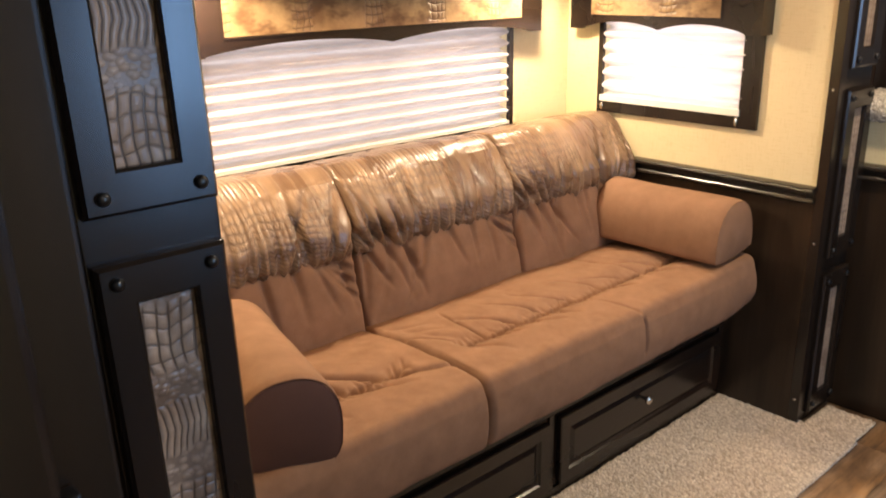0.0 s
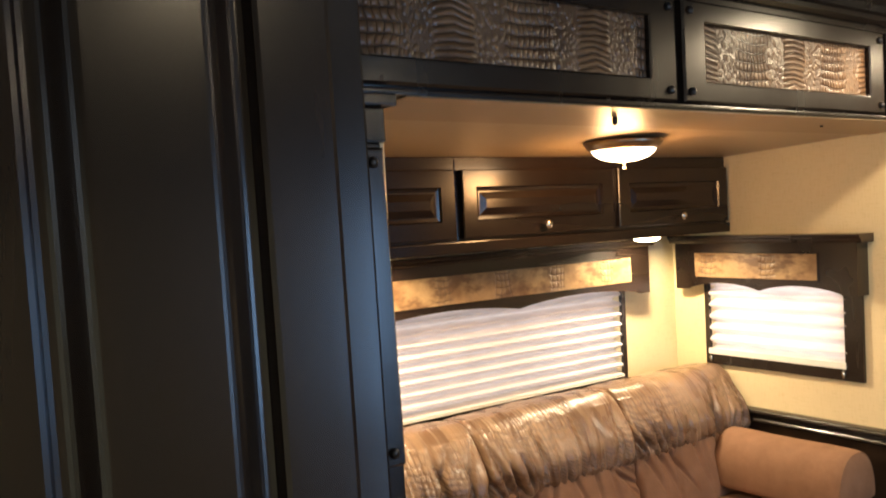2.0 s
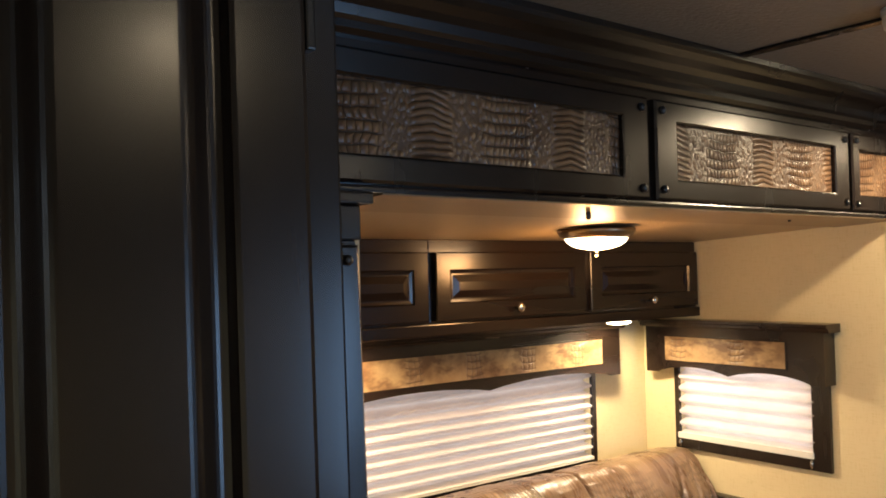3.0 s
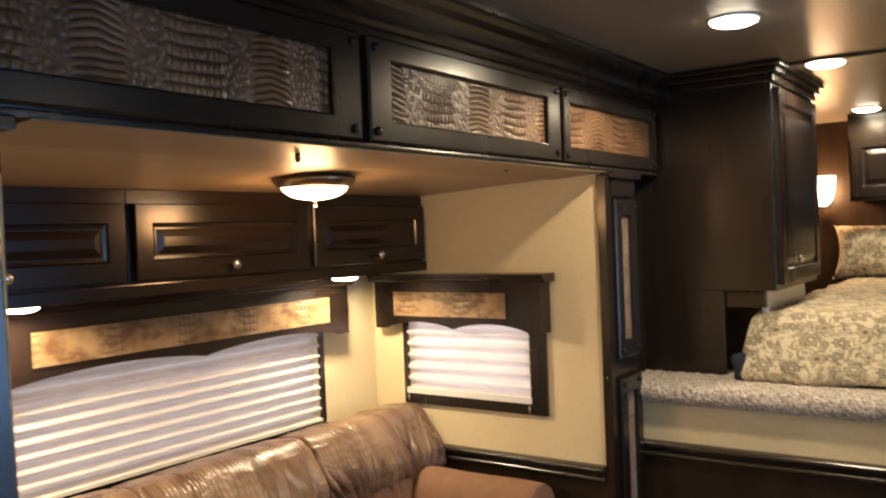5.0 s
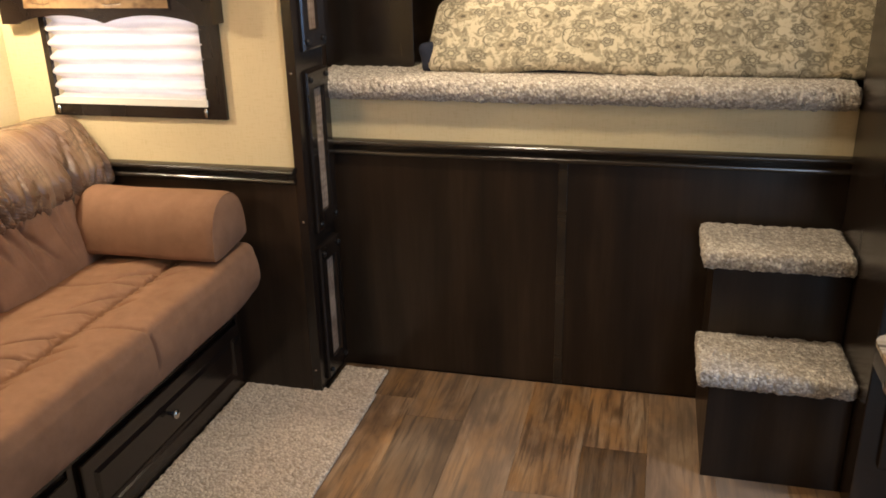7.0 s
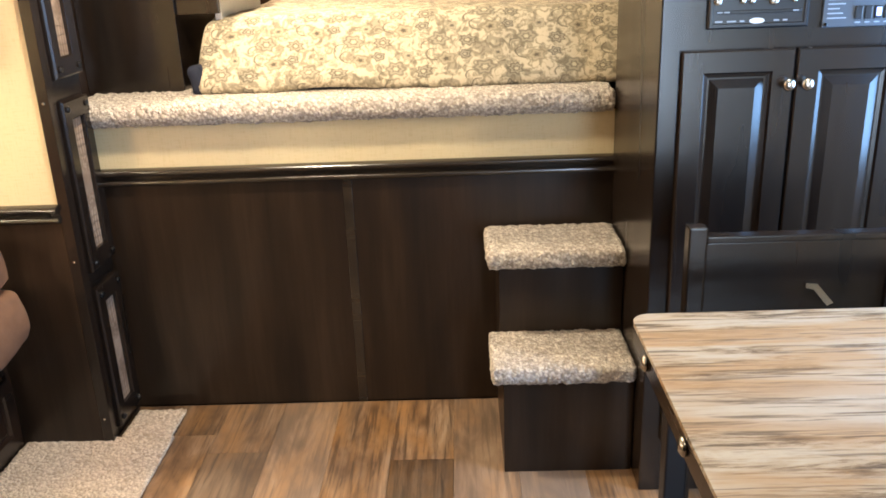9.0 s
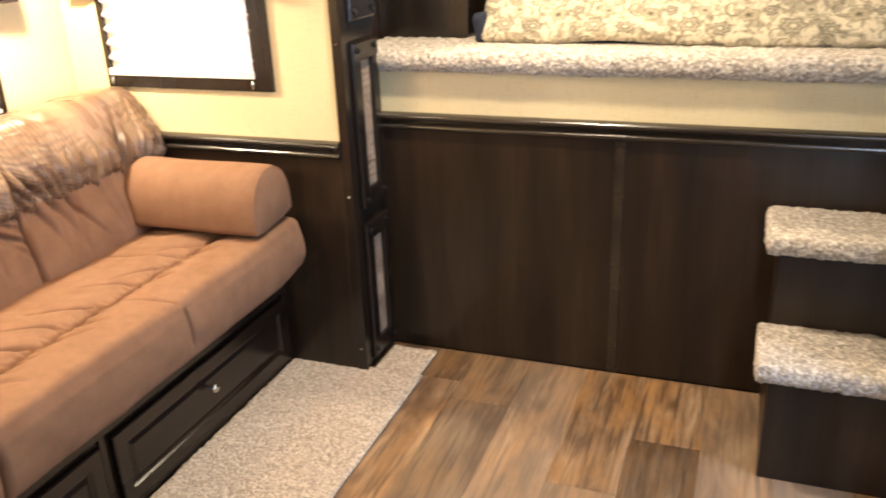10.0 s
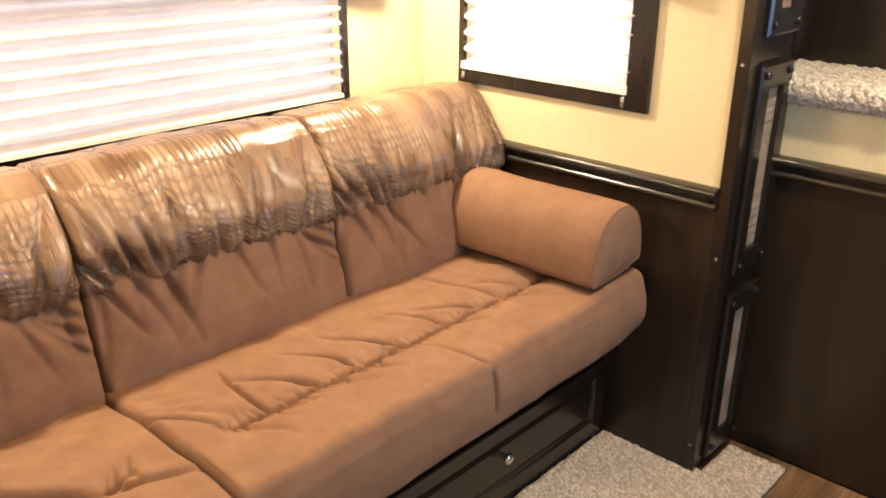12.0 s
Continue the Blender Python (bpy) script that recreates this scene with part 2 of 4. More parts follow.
def plank_wood():
    s = Shade("rustic_plank")
    inf = s.add("ShaderNodeObjectInfo")
    off = s.add("ShaderNodeVectorMath", operation="MULTIPLY_ADD")
    s.put(off, 0, inf.outputs["Random"]), s.put(off, 1, (37.0, 19.0, 5.0)), s.put(off, 2, s.co)
    fine = s.noise(2.0, 6, s.map((2.2, 34, 34), off.outputs[0]), 0.6, 0.3)
    soft = s.noise(1.0, 4, s.map((3.0, 11, 11), off.outputs[0]), 0.6, 0.9)
    blot = s.noise(4.5, 4, s.map((0.8, 1.5, 1.5), off.outputs[0]), 0.6)
    c = s.ramp(soft, ((0.26, (0.075, 0.042, 0.023)), (0.45, (0.165, 0.098, 0.055)), (0.60, (0.255, 0.165, 0.100)), (0.80, (0.36, 0.265, 0.180))))
    c = s.mix(s.ramp(blot, ((0.44, 0.0), (0.66, 0.75))), c, (0.31, 0.158, 0.055))
    c = s.mix(s.ramp(fine, ((0.34, 0.85), (0.54, 0.0))), c, (0.070, 0.042, 0.026))
    knot = s.voronoi(1.0, "F1", s.map((3.0, 7.0, 7.0), off.outputs[0]))
    c = s.mix(s.ramp(knot, ((0.06, 0.7), (0.17, 0.0))), c, (0.055, 0.030, 0.016))
    grey = s.math("FRACT", s.math("MULTIPLY", inf.outputs["Random"], 7.31))
    c = s.mix(s.ramp(grey, ((0.35, 0.0), (1.0, 0.55))), c, (0.245, 0.195, 0.155))
    c = s.mix(1.0, c, s.ramp(inf.outputs["Random"], ((0.0, 0.52), (0.5, 0.92), (1.0, 1.30))), "MULTIPLY")
    s.bump(fine, 0.12, 0.0015)
    return s.done(c, s.math("MULTIPLY_ADD", soft, 0.2, 0.34), spec=0.4)


PLANK = plank_wood()


def table_wood():
    s = Shade("reclaimed_plank_laminate")
    g = s.noise(1.2, 7, s.map((34, 4.2, 34)), 0.72, 0.35)
    big = s.noise(1.0, 3, s.map((13, 1.9, 13)), 0.5, 0.6)
    hue = s.noise(1.0, 2, s.map((5, 1.2, 5)))
    c = s.ramp(g, ((0.33, (0.075, 0.058, 0.044)), (0.41, (0.22, 0.165, 0.11)), (0.48, (0.42, 0.335, 0.235)), (0.58, (0.50, 0.43, 0.33)), (0.74, (0.36, 0.295, 0.225))))
    c = s.mix(s.ramp(big, ((0.45, 0.0), (0.62, 0.75))), c, (0.42, 0.265, 0.135))
    c = s.mix(s.ramp(hue, ((0.5, 0.0), (0.7, 0.5))), c, (0.48, 0.43, 0.36))
    line = s.noise(1.0, 4, s.map((110, 4.5, 110)), 0.6, 0.3)
    c = s.mix(s.ramp(line, ((0.36, 0.7), (0.47, 0.0))), c, (0.10, 0.075, 0.055))
    s.bump(g, 0.08, 0.001)
    return s.done(c, 0.25, spec=0.5, coat=0.25)


TABLE = table_wood()


def floral():
    """A printed repeat of round flowers, buds, scrolls and leaves on cream cloth."""
    s = Shade("floral_coverlet_fabric")
    sep = s.add("ShaderNodeSeparateXYZ")
    s.put(sep, 0, s.co)
    u, v = sep.outputs[1], s.math("ADD", sep.outputs[0], sep.outputs[2])
    wob = s.noise(9, 2)
    u, v = s.math("MULTIPLY", s.math("MULTIPLY_ADD", wob, 0.03, u), 1.35), s.math("MULTIPLY", v, 1.35)
    cell = 0.36
    row = s.math("FLOOR", s.math("DIVIDE", v, cell / 2))
    blur = s.add("ShaderNodeTexNoise")
    s.put(blur, "Vector", s.co), s.put(blur, "Scale", 48.0), s.put(blur, "Detail", 3.0)
    soft = s.add("ShaderNodeSeparateXYZ")
    s.put(soft, 0, blur.outputs["Color"])
    pu = s.math("FRACT", s.math("ADD", s.math("DIVIDE", u, cell), s.math("MULTIPLY", row, 0.5)))
    pv = s.math("FRACT", s.math("DIVIDE", v, cell / 2))
    x = s.math("MULTIPLY_ADD", pu, cell, s.math("MULTIPLY", s.math("SUBTRACT", soft.outputs[0], 0.5), 0.014))
    y = s.math("MULTIPLY_ADD", pv, cell / 2, s.math("MULTIPLY", s.math("SUBTRACT", soft.outputs[1], 0.5), 0.014))
    curl = s.noise(38, 3, s.co, 0.55, 1.4)
    c = s.mix(s.ramp(curl, ((0.46, 0.0), (0.60, 0.8))), (0.58, 0.50, 0.355), (0.215, 0.178, 0.118))
    c = s.mix(s.ramp(s.noise(24, 2, s.co, 0.5, 0.8), ((0.54, 0.0), (0.62, 0.55))), c, (0.13, 0.112, 0.078))

    def polar(cx, cy):
        dx, dy = s.math("SUBTRACT", x, cx), s.math("SUBTRACT", y, cy)
        r = s.math("SQRT", s.math("ADD", s.math("MULTIPLY", dx, dx), s.math("MULTIPLY", dy, dy)))
        return r, s.math("ARCTAN2", dy, dx)

    for cx, cy, size, petals, tone, heart in (
            (0.075, 0.060, 0.046, 6, (0.19, 0.165, 0.115), (0.52, 0.45, 0.31)), (0.225, 0.120, 0.040, 5, (0.26, 0.215, 0.14), (0.12, 0.10, 0.07)),
            (0.315, 0.045, 0.036, 7, (0.140, 0.122, 0.086), (0.50, 0.43, 0.30)), (0.150, 0.140, 0.028, 5, (0.120, 0.108, 0.082), (0.42, 0.37, 0.27)),
            (0.020, 0.140, 0.030, 6, (0.30, 0.255, 0.175), (0.14, 0.12, 0.09))):
        r, a = polar(cx, cy)
        edge = s.math("MULTIPLY_ADD", s.math("COSINE", s.math("MULTIPLY", a, petals)), size * 0.16, size)
        f = s.math("DIVIDE", r, edge)
        c = s.mix(s.ramp(f, ((0.84, 0.85), (1.0, 0.0))), c, tone)
        c = s.mix(s.ramp(f, ((0.40, 0.0), (0.52, 0.40), (0.62, 0.40), (0.76, 0.0))), c, (0.58, 0.50, 0.36))
        c = s.mix(s.ramp(f, ((0.20, 1.0), (0.28, 0.0))), c, heart)
    for cx, cy, size in ((0.275, 0.150, 0.040), (0.120, 0.020, 0.036)):
        r, a = polar(cx, cy)
        f = s.math("DIVIDE", s.math("MULTIPLY_ADD", a, 0.004, r), size)
        arc = s.math("MULTIPLY", s.ramp(f, ((0.76, 0.0), (0.84, 1.0), (0.94, 1.0), (1.02, 0.0))), s.math("GREATER_THAN", s.math("COSINE", a), -0.2))
        c = s.mix(s.math("MULTIPLY", arc, 0.85), c, (0.15, 0.13, 0.09))
    s.bump(s.noise(300, 2), 0.2, 0.001)
    return s.done(c, 0.8, spec=0.2, sheen=0.1)


FLORAL = floral()


def plain(name, colour, rough=0.5, metal=0.0, spec=0.5, wear=0.15, coat=0.0):
    s = Shade(name)
    n = s.noise(35, 4)
    c = s.mix(s.math("MULTIPLY", n, wear), colour, tuple(v * 0.55 for v in colour))
    return s.done(c, s.math("MULTIPLY_ADD", n, 0.12, rough - 0.06), metal, spec, coat)


NICKEL = plain("brushed_nickel", (0.62, 0.58, 0.52), 0.22, 1.0)
BRONZE = plain("brushed_bronze", (0.33, 0.24, 0.16), 0.32, 1.0)
BLACK = plain("black_bolt", (0.006, 0.006, 0.007), 0.3)
PLASTIC = plain("white_plastic", (0.68, 0.68, 0.70), 0.4)
WHITE = plain("white_laminate", (0.72, 0.70, 0.66), 0.35)
RADIO = plain("black_plastic", (0.012, 0.013, 0.016), 0.3)
PRINT = plain("grey_print", (0.30, 0.33, 0.37), 0.4)
PLATE = plain("grey_blue_panel", (0.055, 0.064, 0.08), 0.35)
CHOC = plain("chocolate_cushion", (0.076, 0.047, 0.035), 0.85, spec=0.2)
MATTRESS = plain("navy_mattress", (0.012, 0.015, 0.032), 0.8)
METAL_DARK = plain("dark_steel", (0.03, 0.03, 0.035), 0.35, 0.6)


def glow(name, colour, strength):
    s = Shade(name)
    s.b.inputs["Emission Color"].default_value = (*colour, 1)
    s.b.inputs["Emission Strength"].default_value = strength
    return s.done((0.85, 0.82, 0.76), 0.3)


DOME = glow("lit_frosted_glass", (1.0, 0.83, 0.58), 5.0)
LED = glow("lit_led_lens", (1.0, 0.86, 0.62), 22.0)


def blind_cloth():
    m = bpy.data.materials.new("pleated_blind_cloth")
    m.use_nodes = True
    t = m.node_tree
    out = t.nodes["Material Output"]
    co = t.nodes.new("ShaderNodeTexCoord")
    n = t.nodes.new("ShaderNodeTexNoise")
    n.inputs["Scale"].default_value, n.inputs["Detail"].default_value = 14, 4
    r = t.nodes.new("ShaderNodeValToRGB")
    r.color_ramp.elements[0].color, r.color_ramp.elements[1].color = (0.62, 0.555, 0.525, 1), (0.80, 0.745, 0.705, 1)
    d, tr, mx = t.nodes.new("ShaderNodeBsdfDiffuse"), t.nodes.new("ShaderNodeBsdfTranslucent"), t.nodes.new("ShaderNodeMixShader")
    mx.inputs[0].default_value = 0.38
    t.links.new(co.outputs["Object"], n.inputs[0]), t.links.new(n.outputs[0], r.inputs[0])
    t.links.new(r.outputs[0], d.inputs[0]), t.links.new(r.outputs[0], tr.inputs[0])
    t.links.new(d.outputs[0], mx.inputs[1]), t.links.new(tr.outputs[0], mx.inputs[2]), t.links.new(mx.outputs[0], out.inputs[0])
    return m


BLIND = blind_cloth()


def glass():
    s = Shade("window_glass")
    s.b.inputs["Transmission Weight"].default_value = 1.0
    s.b.inputs["IOR"].default_value = 1.45
    return s.done((0.95, 0.97, 0.98), 0.02)


GLASS = glass()


# ---- building helpers ----
def standing(ob):
    m = ob.matrix_parent_inverse @ ob.matrix_basis
    return standing(ob.parent) @ m if ob.parent else ob.matrix_basis.copy()


def thing(name, at, label, category, group="", kind=""):
    ob = new(name)
    ob.empty_display_size = 0.1
    ob.location = at
    ob.matrix_basis = Matrix.Translation(at)
    return tagged(ob, label, category, group, kind)


def part(name, bm, material, parent=None, label="", smooth=False, calc=True):
    """One mesh object out of a bmesh in world metres, under a thing or a part."""
    if calc:
        bmesh.ops.recalc_face_normals(bm, faces=bm.faces[:])
    me = bpy.data.meshes.new(name)
    bm.to_mesh(me)
    bm.free()
    me.materials.append(material)
    if smooth:
        me.shade_smooth()
    ob = new(name, me)
    if parent:
        ob.parent = parent
        ob.matrix_parent_inverse = standing(parent).inverted()
    return tagged(ob, label)


def setting(name, bm, material, label, category, smooth=False):
    return tagged(part(name, bm, material, None, label, smooth), "", category, "", "structure")


def box(bm, x0, x1, y0, y1, z0, z1, bevel=0.0):
    vs = [bm.verts.new((x, y, z)) for z in (z0, z1) for y in (y0, y1) for x in (x0, x1)]
    fs = [bm.faces.new([vs[i] for i in f]) for f in ((0, 2, 3, 1), (4, 5, 7, 6), (0, 1, 5, 4), (2, 6, 7, 3), (0, 4, 6, 2), (1, 3, 7, 5))]
    if bevel:
        es = list({e for f in fs for e in f.edges})
        bmesh.ops.bevel(bm, geom=es, offset=bevel, segments=2, profile=0.6, affect="EDGES")
    return bm


def boxes(*bounds, bevel=0.0):
    bm = bmesh.new()
    for b in bounds:
        box(bm, *b, bevel=bevel)
    return bm


def south(y):
    """A face that looks towards -y: u runs along x, v up, w out of the face."""
    return lambda u, v, w: (u, y - w, v)


def west(x):
    """A face that looks towards -x: u runs along y, v up, w out of the face."""
    return lambda u, v, w: (x - w, u, v)


def rings(P, u0, u1, v0, v1, steps, cap=True):
    """Rectangles nested by (inset, height), bridged: frames and raised panels."""
    bm = bmesh.new()
    last = None
    for inset, w in steps:
        loop = [bm.verts.new(P(u, v, w)) for u, v in ((u0 + inset, v0 + inset), (u1 - inset, v0 + inset), (u1 - inset, v1 - inset), (u0 + inset, v1 - inset))]
        if last:
            for k in range(4):
                bm.faces.new((last[k], last[(k + 1) % 4], loop[(k + 1) % 4], loop[k]))
        last = loop
    if cap:
        bm.faces.new(last)
    return bm


def outline_faces(bm, P, pts, w0, w1):
    """A flat shape with an outline of (u, v) points, from depth w0 to w1."""
    a = [bm.verts.new(P(u, v, w0)) for u, v in pts]
    b = [bm.verts.new(P(u, v, w1)) for u, v in pts]
    bm.faces.new(a), bm.faces.new(b)
    for k in range(len(pts)):
        j = (k + 1) % len(pts)
        bm.faces.new((a[k], a[j], b[j], b[k]))
    return bm


def lathe(origin, axis, profile, n=20, bm=None):
    bm = bm or bmesh.new()
    turn = Vector(axis).normalized().to_track_quat("Z", "Y").to_matrix()
    last = None
    for r, h in profile:
        loop = [bm.verts.new(Vector(origin) + turn @ Vector((r * math.cos(a), r * math.sin(a), h))) for a in (2 * math.pi * k / n for k in range(n))]
        if last:
            for k in range(n):
                bm.faces.new((last[k], last[(k + 1) % n], loop[(k + 1) % n], loop[k]))
        else:
            bm.faces.new(loop)
        last = loop
    bm.faces.new(last)
    return bm


def knob(parent, at, axis, name="knob"):
    bm = lathe(at, axis, ((0.006, 0), (0.005, 0.006), (0.005, 0.012), (0.0125, 0.018), (0.0145, 0.023), (0.012, 0.028), (0.005, 0.031)), 16)
    return part(name, bm, NICKEL, parent, "polished nickel knob", True)


def bolt(parent, at, axis, r=0.009):
    bm = lathe(at, axis, ((r * 0.7, -0.001), (r, 0.001), (r, 0.004), (r * 0.55, 0.0075)), 10)
    return part("bolt", bm, BLACK, parent, "", True)


DOOR = ((0, 0), (0, 0.016), (0.003, 0.019), (0.048, 0.019), (0.052, 0.012), (0.060, 0.010), (0.064, 0.010), (0.084, 0.0165), (0.088, 0.0165))
TRAY = ((0, 0), (0, 0.014), (0.003, 0.017), (0.036, 0.017), (0.040, 0.011), (0.047, 0.009), (0.060, 0.014), (0.063, 0.014))


def soft_box(x0, x1, y0, y1, z0, z1, r, step=0.02, push=None):
    """A cushion: a box with round edges, meshed finely, each point moved by push(p, n)."""
    lo, hi = Vector((x0, y0, z0)), Vector((x1, y1, z1))
    rr = Vector(r if isinstance(r, tuple) else (r, r, r))
    size = hi - lo
    n = [max(2, int(round(size[k] / step))) for k in range(3)]
    bm = bmesh.new()
    store = {}

    def vert(i, j, k):
        key = (i, j, k)
        if key not in store:
            p = Vector((lo[0] + size[0] * i / n[0], lo[1] + size[1] * j / n[1], lo[2] + size[2] * k / n[2]))
            inner = Vector([min(max(p[a], lo[a] + rr[a]), hi[a] - rr[a]) for a in range(3)])
            d = Vector([(p[a] - inner[a]) / rr[a] for a in range(3)])
            nor = d.normalized() if d.length > 1e-9 else Vector((0, 0, 1))
            q = inner + nor * rr if d.length > 1e-9 else p
            if push:
                q = push(q, nor)
            store[key] = bm.verts.new(q)
        return store[key]

    for a in range(3):
        b, c = (a + 1) % 3, (a + 2) % 3
        for end in (0, n[a]):
            for i in range(n[b]):
                for j in range(n[c]):
                    quad = []
                    for di, dj in ((0, 0), (1, 0), (1, 1), (0, 1)):
                        key = [0, 0, 0]
                        key[a], key[b], key[c] = end, i + di, j + dj
                        quad.append(vert(*key))
                    bm.faces.new(quad if end else quad[::-1])
    return bm


def pile(bounds, r, step, rough, seed=0.0):
    """A carpeted slab with a tufted skin."""
    def push(p, nor):
        a = noise.noise(p * 60 + Vector((seed, 0, 0))) + 0.9 * noise.noise(p * 130 + Vector((0, seed, 0)))
        return p + nor * rough * a
    return soft_box(*bounds, (r, min(r, 0.012), r), step, push)


# ---- the shell ----
def wall_with_opening(P, u0, u1, v0, v1, w0, w1, a0, a1, b0, b1):
    """A wall with one opening a0..a1 by b0..b1 through it."""
    bm = bmesh.new()
    loops = []
    for w in (w0, w1):
        for l, r, b, t in ((u0, u1, v0, v1), (a0, a1, b0, b1)):
            loops.append([bm.verts.new(P(u, v, w)) for u, v in ((l, b), (r, b), (r, t), (l, t))])
    for a, b in ((0, 1), (2, 3), (0, 2), (1, 3)):
        for k in range(4):
            j = (k + 1) % 4
            bm.faces.new((loops[a][k], loops[a][j], loops[b][j], loops[b][k]))
    return bm


CEIL_Z, SLIDE_Z, FACE_Y, BACK_Y, END_X, BED_X = 2.055, 1.668, 1.332, 2.315, 2.765, 2.998
floor = setting("floor", boxes((-1.25, 3.0, -1.25, 2.36, -0.06, -0.006)), PANEL, "dark subfloor under rustic brown wood-look planks", "floor")
setting("wall_slide_back", wall_with_opening(south(BACK_Y), 0.84, 2.83, 0, 1.75, -0.05, 0, 1.34, 2.45, 0.875, 1.36), CREAM, "cream linen-textured wallpaper wall with a wide window", "wall")
setting("wall_slide_end", wall_with_opening(west(END_X), 1.372, BACK_Y, 0, 1.75, -0.05, 0, 1.635, 2.15, 0.935, 1.36), CREAM, "cream linen-textured wallpaper wall with a small window", "wall")
setting("wall_slide_west", boxes((0.84, 0.885, 1.372, BACK_Y, 0, 1.75)), CREAM, "cream wallpaper end wall of the slide-out", "wall")
def slide_z(y):
    """Underside of the slide-out's ceiling, which falls slightly to the back."""
    return 1.694 - 0.051 * (y - 1.54)


def sloped_slab(x0, x1, y0, y1, drop, thick):
    bm = bmesh.new()
    box(bm, x0, x1, y0, y1, 0.0, thick)
    for v in bm.verts:
        v.co.z += slide_z(v.co.y) - drop
    return bm


setting("ceiling_slide", sloped_slab(0.84, 2.83, 1.402, 2.365, 0.0, 0.03), CEIL_SLIDE, "warm cream slide-out ceiling", "ceiling")
setting("wall_header", boxes((0.4, 3.34, 1.40, 1.45, 1.702, CEIL_Z)), PANEL, "dark wood header above the slide-out", "wall")
setting("wall_north", boxes((-1.25, 0.70, 1.40, 1.45, 0, CEIL_Z), (3.05, 5.4, 1.43, 1.48, 0, CEIL_Z)), PANEL, "dark wood-panelled side wall", "wall")
# The opening is made up, to let in the fill lamp behind it.
setting("wall_west", wall_with_opening(lambda u, v, w: (-1.25 - w, u, v), -1.25, 1.45, 0, CEIL_Z, 0, 0.05, -1.10, -0.50, 0.02, 1.92), CREAM, "unseen cream wallpaper wall with an added opening for the fill lamp", "wall")
setting("wall_south", wall_with_opening(lambda u, v, w: (u, -1.20 - w, v), -1.25, 3.05, 0, CEIL_Z, 0, 0.05, 1.75, 2.37, 0.77, 1.56), CREAM, "cream wallpaper wall with the dinette window", "wall")
setting("wall_south_upper", boxes((-1.2, 2.46, -1.199, -1.16, 1.60, CEIL_Z)), PANEL, "dark wood band above the dinette window", "wall")
# Unseen; added to keep the west lamp's sheen off the near cabinet.
setting("wall_partition", boxes((-0.80, -0.75, -0.48, 0.80, 0, CEIL_Z)), PANEL, "unseen dark wood partition added to block the west fill lamp", "wall")
setting("ceiling", boxes((-1.25, 5.4, -1.25, 1.40, CEIL_Z, CEIL_Z + 0.04), (3.3, 5.4, 1.39, 1.48, CEIL_Z, CEIL_Z + 0.04)), CEIL, "textured tan ceiling", "ceiling")
for x0 in (1.845, 3.285):
    setting("trim", boxes((x0, x0 + 0.03, -1.2, 1.30, CEIL_Z - 0.008, CEIL_Z - 0.0005), bevel=0.003), ESPRESSO, "dark ceiling batten", "trim")
setting("wall_bed_step", boxes((BED_X, BED_X + 0.05, -0.9, 1.43, 0, 0.94)), CREAM, "cream wallpaper wall below the raised bed", "wall")
setting("bed_platform", boxes((BED_X + 0.02, 5.4, -0.9, 1.43, 0.940, 0.955)), PANEL, "raised platform floor under the bed", "platform")
setting("wall_bed_head", boxes((5.30, 5.36, -0.9, 1.43, 0.9, CEIL_Z)), PANEL, "dark wood wall behind the bed", "wall")
setting("wall_bed_south", boxes((3.0, 5.36, -0.95, -0.90, 0, CEIL_Z)), CREAM, "cream wall beside the bed", "wall")


def moulding(name, P, u0, u1, profile, material, label):
    """A strip along u with a section of (v, w) points."""
    bm = bmesh.new()
    a = [bm.verts.new(P(u0, v, w)) for v, w in profile]
    b = [bm.verts.new(P(u1, v, w)) for v, w in profile]
    bm.faces.new(a), bm.faces.new(b)
    for k in range(len(profile)):
        j = (k + 1) % len(profile)
        bm.faces.new((a[k], a[j], b[j], b[k]))
    return setting(name, bm, material, label, "trim")


def chair_rail(z):
    """A round bead below, a hollow, and a rolled nose under a flat top."""
    bead = [(z + 0.010 - 0.010 * math.cos(math.pi * k / 8), 0.010 + 0.012 * math.sin(math.pi * k / 8)) for k in range(9)]
    nose = [(z + 0.042 - 0.010 * math.cos(math.pi * k / 8), 0.014 + 0.015 * math.sin(math.pi * k / 8)) for k in range(9)]
    return [(z, 0.0)] + bead + [(z + 0.022, 0.007), (z + 0.028, 0.009)] + nose + [(z + 0.053, 0.010), (z + 0.053, 0.0)]


moulding("trim", west(END_X), 1.376, BACK_Y, chair_rail(0.717), RAIL, "dark wood chair rail")
moulding("trim", west(BED_X), -0.2, 1.43, chair_rail(0.757), RAIL, "dark wood chair rail below the bed platform")
tagged(part("wainscot", boxes((END_X - 0.005, END_X, 1.374, BACK_Y, 0.0, 0.718)), PANEL, None, "dark wood wainscot panel"), "", "wainscot", "", "structure")
step_panel = tagged(part("wainscot", boxes((BED_X - 0.002, BED_X, -0.2, 1.43, 0.0, 0.758)), PANEL, None, "dark wood wainscot below the bed platform"), "", "wainscot", "", "structure")
for y0, y1 in ((-0.2, 0.598), (0.602, 1.43)):
    part("panel", boxes((BED_X - 0.007, BED_X - 0.002, y0, y1, 0.0, 0.756), bevel=0.0012), PANEL, step_panel)
part("batten", boxes((BED_X - 0.011, BED_X - 0.007, 0.586, 0.614, 0.0, 0.756), bevel=0.0015), RAIL, step_panel)
setting("trim", sloped_slab(0.912, END_X, 1.340, 1.54, 0.0045, 0.004), HEADER, "tan header strip of the slide-out", "trim")

